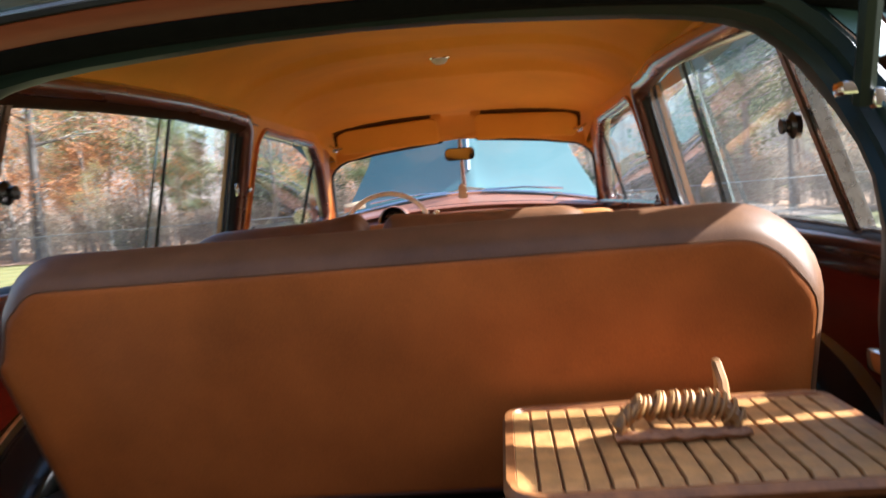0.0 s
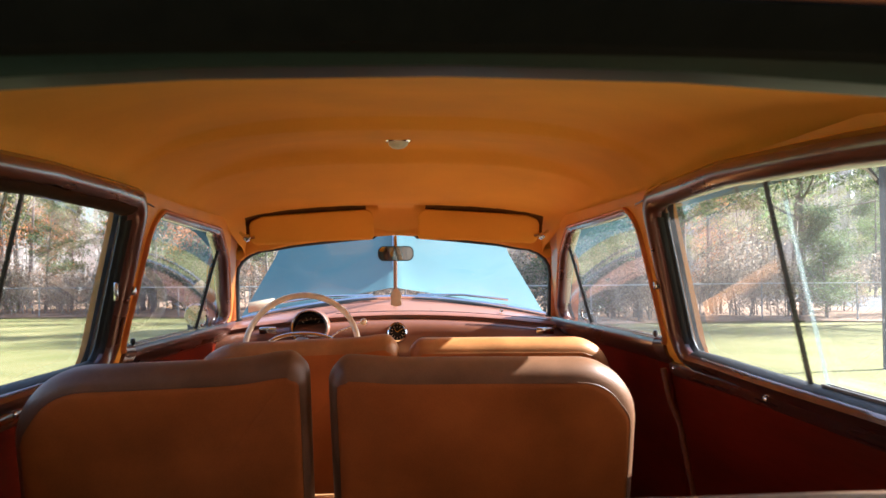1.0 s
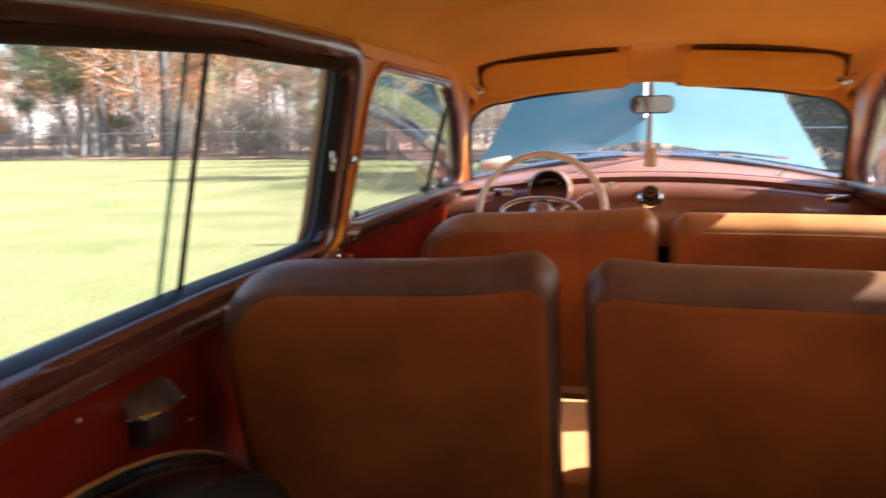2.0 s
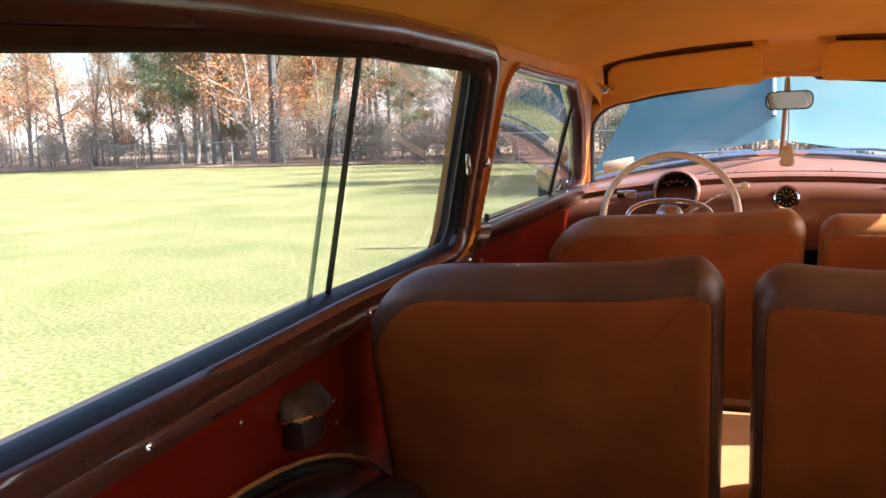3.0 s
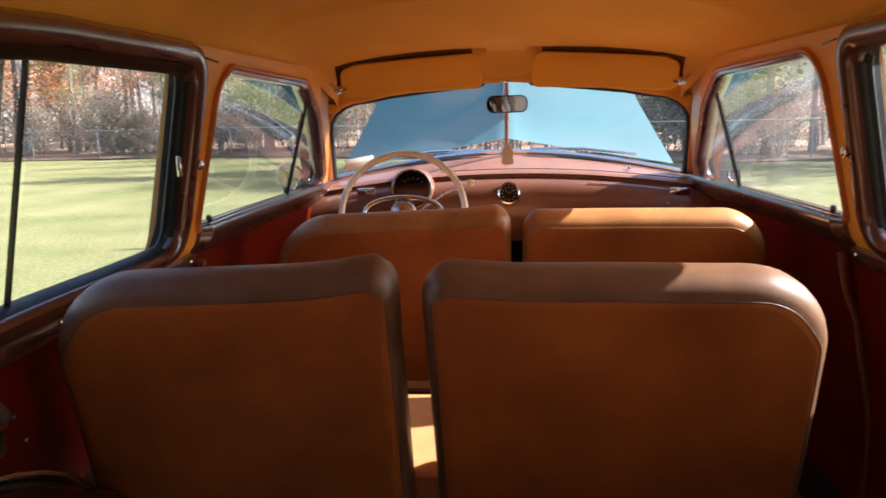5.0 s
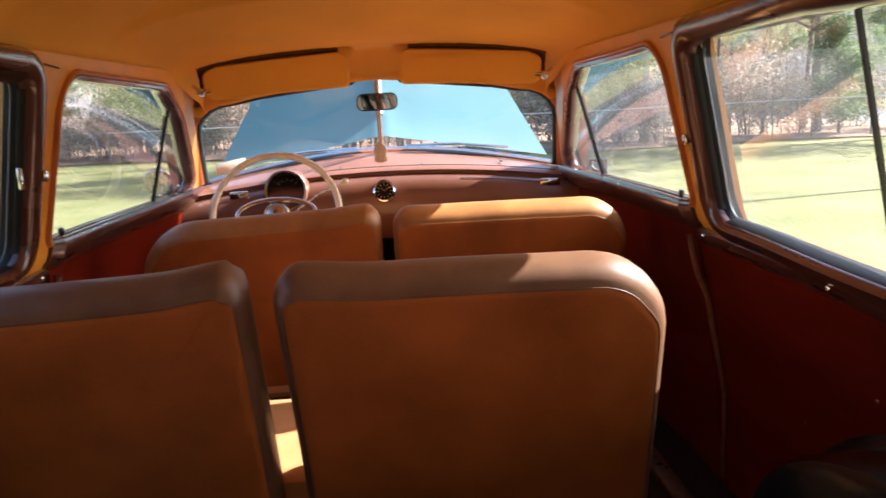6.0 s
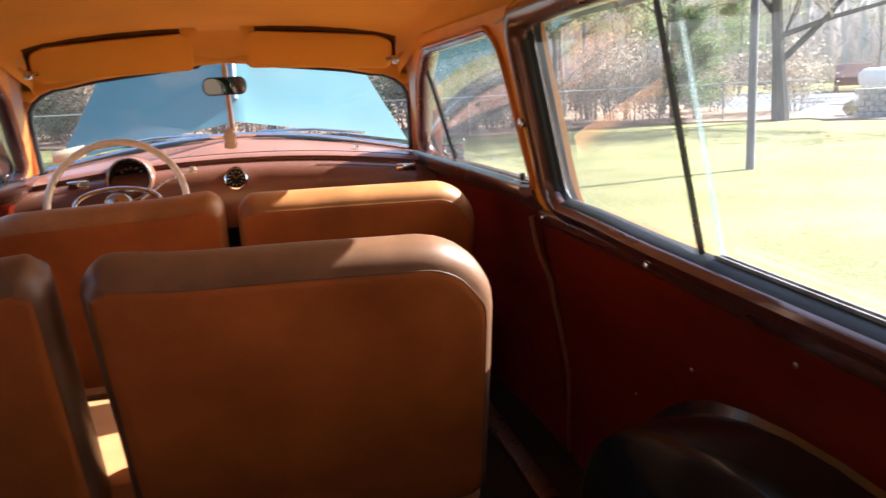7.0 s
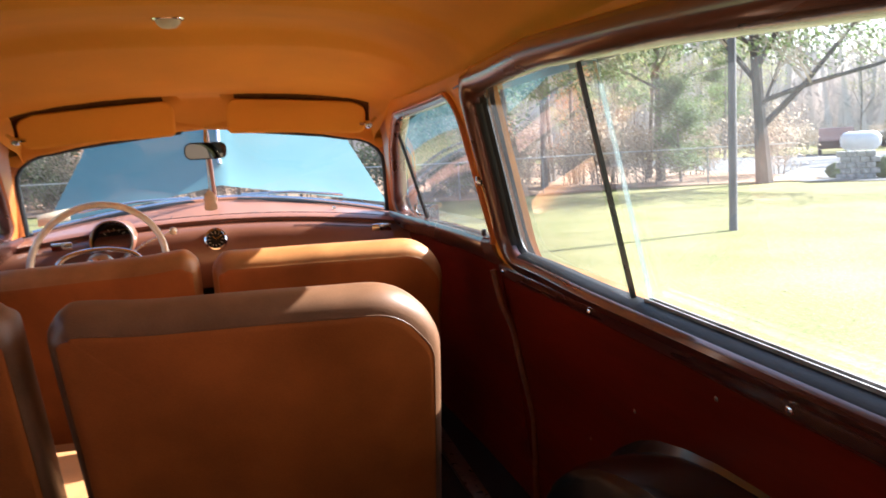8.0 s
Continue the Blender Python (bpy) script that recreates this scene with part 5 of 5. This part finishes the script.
for (x0, y0), (x1, y1) in zip(line, line[1:]):
    L = math.hypot(x1 - x0, y1 - y0)
    k = max(1, round(L / 2.6))
    for i in range(k):
        t = i / k
        x, y = x0 + (x1 - x0) * t, y0 + (y1 - y0) * t
        if post_mesh is None:
            p = part("fence_post", tube([(0, 0, -0.05), (0, 0, HF + 0.03)], 0.024, 8), WIRE, fence)
            post_mesh = p.data
        else:
            p = new("fence_post", post_mesh)
            p.parent = fence
        p.location = (x, y, 0)
    part("top_rail", tube([(x0, y0, HF), (x1, y1, HF)], 0.019, 6), GALV if x0 > -15 else WIRE, fence)
    m = int(L / 0.16)
    dx, dy = (x1 - x0) / L, (y1 - y0) / L
    for i in range(m):
        for sgn in (1, -1):
            a = i * 0.16
            b = a + sgn * HF
            aa, bb = max(0, min(L, a)), max(0, min(L, b))
            if abs(bb - aa) < 0.05:
                continue
            wire((x0 + dx * aa, y0 + dy * aa, 0.03), (x0 + dx * bb, y0 + dy * bb, 0.03 + HF * abs(bb - aa) / HF))
me = bpy.data.meshes.new("fence_mesh")
me.from_pydata(wire_v, [], wire_f)
me.materials.append(WIRE)
fm = new("fence_mesh", me)
fm.parent = fence
fm["label"] = "thin woven wire mesh"
fm["kind"] = "stuff"


# ---- trees ----
def limb_set(rnd, height, spread, levels, bend, upright=0.5, first=0.3, count=9, r0=0.16):
    """Branch segments of a tree as (points, radii) and the twig ends."""
    out, tips = [], []

    def grow(p, d, length, r, level):
        pts, rad = [p.copy()], [r]
        k = 6 if level == 0 else 4
        for i in range(k):
            d = (d + Vector((rnd.uniform(-1, 1), rnd.uniform(-1, 1), rnd.uniform(-0.5, 0.8))) * bend * (0.35 if level == 0 else 1)).normalized()
            p = p + d * length / k
            pts.append(p.copy())
            rad.append(max(0.004, r * (1 - 0.8 * (i + 1) / k)))
        out.append((pts, rad, level))
        if level >= levels:
            tips.extend(pts[2:])
            return
        n = count if level == 0 else max(3, int(count * 0.55))
        for j in range(n):
            t = first + (1 - first) * (j + rnd.random() * 0.8) / n if level == 0 else 0.2 + 0.8 * (j + rnd.random()) / n
            f = min(k - 0.001, t * k)
            i = int(f)
            q = pts[i].lerp(pts[i + 1], f - i)
            a = rnd.uniform(0, math.tau)
            side = Vector((math.cos(a), math.sin(a), rnd.uniform(0.0, 1.0) * upright * 1.6 - 0.1)).normalized()
            nd = (d * 0.35 + side).normalized()
            sub = spread * (1.15 - 0.75 * t) if level == 0 else length * rnd.uniform(0.35, 0.6)
            grow(q, nd, sub, max(0.006, rad[i] * 0.5), level + 1)
    grow(Vector((0, 0, -0.1)), Vector((0, 0, 1)), height, r0, 0)
    return out, tips


def tree_meshes(seed, kind):
    rnd = random.Random(seed)
    spec = {"bare": (rnd.uniform(9, 13), 3.2, 3, 0.22, 0.8, 0.25, 12, 0.085), "oak": (rnd.uniform(7, 10), 2.6, 2, 0.22, 0.5, 0.12, 15, 0.095),
            "pine": (rnd.uniform(11, 15), 2.1, 2, 0.10, 0.25, 0.24, 21, 0.11), "bush": (2.0, 1.3, 2, 0.3, 0.9, 0.05, 10, 0.035), "laurel": (1.9, 1.1, 2, 0.3, 0.9, 0.05, 10, 0.035),
            "big": (11.0, 6.0, 3, 0.20, 0.55, 0.13, 22, 0.19), "tall": (15.0, 3.0, 2, 0.09, 0.35, 0.30, 16, 0.215),
            "cedar": (5.0, 1.5, 2, 0.12, 0.4, 0.03, 26, 0.07)}[kind]
    segs, tips = limb_set(rnd, spec[0], spec[1], spec[2], spec[3], spec[4], spec[5], spec[6], spec[7])
    if kind in ("bush", "laurel"):
        for k in range(6):
            s2, t2 = limb_set(rnd, rnd.uniform(1.0, 2.0), 0.9, 2, 0.3, 0.9, 0.1, 7, 0.02)
            off = Vector((rnd.uniform(-0.9, 0.9), rnd.uniform(-0.6, 0.6), 0))
            segs += [([p + off for p in a], b, c) for a, b, c in s2]
            tips += [p + off for p in t2]
    tv, tf, wv, wf = [], [], [], []
    for pts, rad, level in segs:
        V, F = (tv, tf) if level <= 1 else (wv, wf)
        if level >= 2:
            pts, rad = pts[::2], rad[::2]
        seg = 8 if level == 0 else 5 if level == 1 else 3
        base = len(V)
        for i, (p, r) in enumerate(zip(pts, rad)):
            d = (pts[min(i + 1, len(pts) - 1)] - pts[max(i - 1, 0)]).normalized()
            u = d.orthogonal().normalized()
            w = d.cross(u)
            for k in range(seg):
                a = k * math.tau / seg
                V.append(tuple(p + (u * math.cos(a) + w * math.sin(a)) * r * (1.35 if level == 0 and i == 0 else 1)))
        for i in range(len(pts) - 1):
            for k in range(seg):
                k2 = (k + 1) % seg
                F.append((base + i * seg + k, base + i * seg + k2, base + (i + 1) * seg + k2, base + (i + 1) * seg + k))
    lv, lf = [], []
    per = {"bare": 1.5, "oak": 15, "pine": 14, "bush": 6, "laurel": 7, "big": 4.5, "tall": 9, "cedar": 12}[kind]
    size = {"bare": 0.04, "oak": 0.045, "pine": 0.09, "bush": 0.034, "laurel": 0.05, "big": 0.055, "tall": 0.08, "cedar": 0.08}[kind]
    for p in tips:
        n = int(per) + (1 if rnd.random() < per - int(per) else 0)
        for _ in range(n):
            c = p + Vector((rnd.gauss(0, 1), rnd.gauss(0, 1), rnd.gauss(0, 0.7))) * (0.26 if kind in ("pine", "tall") else 0.22)
            a = Vector((rnd.uniform(-1, 1), rnd.uniform(-1, 1), rnd.uniform(-1, 1))).normalized()
            b = a.orthogonal().normalized()
            s = size * rnd.uniform(0.6, 1.4)
            k = len(lv)
            nar = 0.28 if kind in ("pine", "tall", "cedar") else 0.7
            lv += [tuple(c - a * s), tuple(c + b * s * nar), tuple(c + a * s), tuple(c - b * s * nar)]
            lf.append((k, k + 1, k + 2, k + 3))
    res = []
    for nm, V, F, mt in (("trunk", tv, tf, DARKBARK if kind in ("big", "tall") else BARK), ("twigs", wv, wf, TWIG), ("crown", lv, lf, {"bare": BUDS, "oak": RUST, "pine": PINE, "bush": TANLEAF, "laurel": LAUREL, "big": PINE, "tall": PINE, "cedar": PINE}[kind])):
        me = bpy.data.meshes.new(nm)
        me.from_pydata(V, [], F)
        me.materials.append(mt)
        res.append((nm, me))
    return res


LABELS = {"bare": "tall bare deciduous tree with grey bark", "oak": "oak tree holding rust-coloured dry leaves", "pine": "tall dark green pine tree",
          "bush": "bare brown shrub with dry leaves", "laurel": "dark green leafy evergreen shrub behind the fence", "big": "large old pine with a leaning broad crown",
          "tall": "tall pine with a thick dark grey trunk", "cedar": "dense dark green cedar with branches to the ground"}
library = {}
for kind, n in (("bare", 4), ("oak", 3), ("pine", 3), ("bush", 4), ("laurel", 3), ("big", 1), ("tall", 2), ("cedar", 1)):
    library[kind] = [tree_meshes(100 * len(kind) + 7 * i + ord(kind[1]), kind) for i in range(n)]


def plant(kind, i, x, y, turn, k=1.0, label=""):
    meshes = library[kind][i % len(library[kind])]
    shrub = kind in ("bush", "laurel")
    e = empty("shrub" if shrub else "tree", label or LABELS[kind], "shrub" if shrub else "tree", "shrubs behind the fence" if shrub else "trees of the wood")
    e.location, e.rotation_euler, e.scale = (x, y, 0.02), (0, 0, turn), (k, k, k)
    for nm, me in meshes:
        o = new(nm, me)
        o.parent = e
        if nm == "twigs":
            o["kind"] = "stuff"
    return e


rnd = random.Random(11)
for i in range(120):
    x = rnd.uniform(-62, 16) if i % 4 else rnd.uniform(-34, -4)
    d = 1.6 + 26 * rnd.random() ** 1.6
    kind = rnd.choices(["bare", "oak", "pine", "bush"], [0.34, 0.34, 0.20, 0.12])[0]
    if x > 4:
        kind = rnd.choices(["bare", "pine", "bush"], [0.6, 0.2, 0.2])[0]
    plant(kind, rnd.randrange(4), x, edge_at(x) + d, rnd.uniform(0, math.tau), rnd.uniform(0.75, 1.15))
for i in range(46):
    x = -60 + 76 * (i + rnd.random()) / 46
    plant("bush", rnd.randrange(4), x, edge_at(x) + rnd.uniform(1.0, 5), rnd.uniform(0, math.tau), rnd.uniform(0.7, 1.2))
for i in range(60):
    a = rnd.uniform(0.05, 0.95)
    x, y = 17 + 50 * a, 40 - 28 * a + rnd.uniform(0, 22)
    if min(math.hypot(x - 30.1, y - 37.9), math.hypot(x - 29.9, y - 33.0)) < 3.5:
        y += 8
    plant(rnd.choices(["bare", "pine", "bush"], [0.6, 0.2, 0.2])[0], rnd.randrange(4), x, y, rnd.uniform(0, math.tau), rnd.uniform(0.6, 1.05))
for i in range(70):
    x = -50 + 64 * (i + rnd.random()) / 70
    plant(rnd.choices(["bare", "oak", "pine"], [0.6, 0.28, 0.12])[0], rnd.randrange(4), x, edge_at(x) + rnd.uniform(2, 12), rnd.uniform(0, math.tau), rnd.uniform(0.35, 0.6), "slim young tree at the edge of the wood")
for i in range(19):
    x = -17 + 28.5 * (i + rnd.random()) / 19
    plant(rnd.choices(["bush", "laurel"], [0.6, 0.4])[0], rnd.randrange(4), x, edge_at(x) + rnd.uniform(1.0, 2.4), rnd.uniform(0, math.tau), rnd.uniform(0.6, 0.95))
for x, d, k in ((-9.6, 3.2, 1.6), (-7.4, 3.6, 1.3), (5.4, 3.4, 1.3), (6.9, 3.8, 1.6)):
    plant("laurel", int(x), x, edge_at(x) + d, x, k, "tall dark green evergreen shrub behind the fence")
plant("big", 0, 13.9, 20.7, 2.2, 1.0)
plant("bare", 1, 12.6, 25.0, 0.4, 1.0)
plant("pine", 1, 12.2, 23.4, 1.4, 1.0)
plant("tall", 0, -21.6, 31.4, 0.3)
plant("tall", 1, -18.9, 31.8, 2.0)
plant("oak", 0, -22.5, 34.2, 0.3, 1.1)
plant("oak", 1, -18.0, 34.4, 1.3, 1.1)
plant("pine", 0, -20.6, 37.8, 2.0, 1.05)
plant("bare", 2, -29.5, 32.5, 2.0, 1.0)
plant("cedar", 0, 12.4, 22.6, 0.6, 0.62)
plant("pine", 2, 6.3, 24.6, 2.6, 0.75)

# far belt of woods that closes the view all round
far_v, far_f = [], []
for k in range(4600):
    a = rnd.uniform(0, math.tau) if k < 3000 else rnd.uniform(0.25, 1.75)
    r = rnd.uniform(70, 110)
    x, y = r * math.cos(a), 8 + r * math.sin(a)
    h, w = rnd.uniform(6, 16) * (0.8 + 0.3 * math.sin(a * 7)), rnd.uniform(0.12, 0.5)
    lean = rnd.uniform(-1.2, 1.2)
    t = Vector((-math.sin(a), math.cos(a), 0))
    b = len(far_v)
    p = Vector((x, y, 0))
    far_v += [tuple(p - t * w), tuple(p + t * w), tuple(p + t * (lean + w * 0.2) + Vector((0, 0, h))), tuple(p + t * (lean - w * 0.2) + Vector((0, 0, h)))]
    far_f.append((b, b + 1, b + 2, b + 3))
    for j in range(22):
        c = p + t * (lean * rnd.random() + rnd.gauss(0, 1.5)) + Vector((0, 0, h * rnd.uniform(0.1, 1.0)))
        s = rnd.uniform(0.12, 0.42)
        d = Vector((0, 0, 1)) * rnd.uniform(0.3, 1) + t * rnd.uniform(-1, 1)
        d.normalize()
        e = d.cross(Vector((math.cos(a), math.sin(a), 0)))
        b = len(far_v)
        far_v += [tuple(c - d * s), tuple(c + e * s * 0.35), tuple(c + d * s), tuple(c - e * s * 0.35)]
        far_f.append((b, b + 1, b + 2, b + 3))
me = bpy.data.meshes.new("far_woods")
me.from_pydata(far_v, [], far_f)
# the haze of distance is put into this pale colour
me.materials.append(material("far_wood_painted_haze", (0.56, 0.51, 0.47), 0.95, vary=0.25, scale=0.1, fine=1, bump=0.0, island=0.25))
tagged(new("far_woods", me), "distant bare woods, haze put into their pale colour", "woods", kind="stuff")

# pole on the lawn
pole = part("wooden_pole", tube([(0, 0, -0.1), (0.01, 0, 3), (0.0, 0, 7.5)], [0.062, 0.058, 0.052], 10), POLE)
pole.location = (6.95, 11.45, 0)
tagged(pole, "slim weathered grey pole standing in the lawn", "pole")

# lot at the corner: stone sign base, round shrubs, white tank, cars, cone
for i, (x, y, k) in enumerate(((16.04, 20.5, 0.27), (16.55, 19.2, 0.36))):
    bm = bmesh.new()
    bmesh.ops.create_icosphere(bm, subdivisions=3, radius=k)
    for vtx in bm.verts:
        vtx.co *= 1 + 0.22 * noise.noise(vtx.co * (4.0 / k)) + 0.12 * noise.noise(vtx.co * (11.0 / k))
        vtx.co.z *= 0.85
    o = part("round_shrub", bm, PINE)
    o.location = (x, y, k * 0.8)
    tagged(o, "clipped round green shrub beside the stone base", "shrub")
b = empty("stone_base", "grey stone sign base on the asphalt", "stone base")
b.location, b.rotation_euler = (15.9, 19.5, 0), (0, 0, radians(-38))
for r in range(5):
    for c in range(4):
        w = 0.24
        o = part("stone", box((w - 0.015, 0.45, 0.145), ((c - 1.5) * w + (0.05 if r % 2 else -0.05), 0.015 * ((r * 3 + c) % 3), 0.09 + r * 0.152), 0.02), STONE, b)
tank = part("white_tank", lathe([(0, -0.85), (0.22, -0.82), (0.38, -0.66), (0.43, -0.45), (0.43, 0.45), (0.38, 0.66), (0.22, 0.82), (0, 0.85)], 28, Matrix.Rotation(radians(90), 4, "Y")), WHITE)
tank.location, tank.rotation_euler, tank.scale = (21.6, 26.1, 0.90), (0, 0, radians(-38)), (0.8, 0.8, 0.8)
tagged(tank, "white cylindrical tank on legs", "tank")
for sx in (-0.5, 0.5):
    for sy in (-0.25, 0.25):
        part("tank_leg", box((0.08, 0.08, 0.82), (sx, sy, -0.72), 0.01), WHITE, tank)
for name, x, y, rz, mt, lab in (("parked_car", 30.1, 37.9, 52, CARDARK, "dark parked car on the lot"), ("parked_car", 41.5, 45.6, -30, CARPAINT, "silver parked car on the lot")):
    c = empty(name, lab, "car")
    c.location, c.rotation_euler = (x, y, 0), (0, 0, radians(rz))
    prof = [(-2.2, 0.35), (-2.2, 0.75), (-2.0, 0.88), (-1.3, 0.95), (-0.7, 1.38), (0.5, 1.42), (1.05, 0.98), (2.0, 0.86), (2.2, 0.7), (2.2, 0.35)]
    part("body", loft([[(px, sy, pz) for px, pz in prof] for sy in (-0.82, 0.82)], True, (True, True)), mt, c)
    for sy in (-0.83, 0.83):
        bm = bmesh.new()
        bm.faces.new([bm.verts.new((px, sy, pz)) for px, pz in ((-1.15, 0.98), (-0.66, 1.32), (0.46, 1.35), (0.9, 1.0))])
        part("side_glass", bm, CARGLASS, c, smooth=False)
        for wx in (-1.35, 1.35):
            part("wheel", lathe([(0, -0.1), (0.3, -0.1), (0.31, 0), (0.3, 0.1), (0, 0.1)], 18, Matrix.Translation((wx, sy * 0.92, 0.31)) @ Matrix.Rotation(radians(90), 4, "X")), WHITEWALL, c)
cone = part("traffic_cone", lathe([(0.17, 0.0), (0.17, 0.03), (0.12, 0.035), (0.03, 0.55), (0, 0.55)], 18), ORANGE)
cone.location = (15.35, 17.35, 0.03)
tagged(cone, "orange traffic cone at the edge of the lot", "traffic cone")

# unseen wall added behind the car to cut the light from the rear
PLASTER = material("plain_brown_boards", (0.11, 0.075, 0.05), 0.9, vary=0.2, scale=2, fine=30, bump=0.2)
tagged(part("unseen_rear_wall", box((18, 0.3, 4.6), (0, -2.9, 2.3), 0.02), PLASTER), "unseen dark wall added behind the car to block light", "wall", kind="structure")
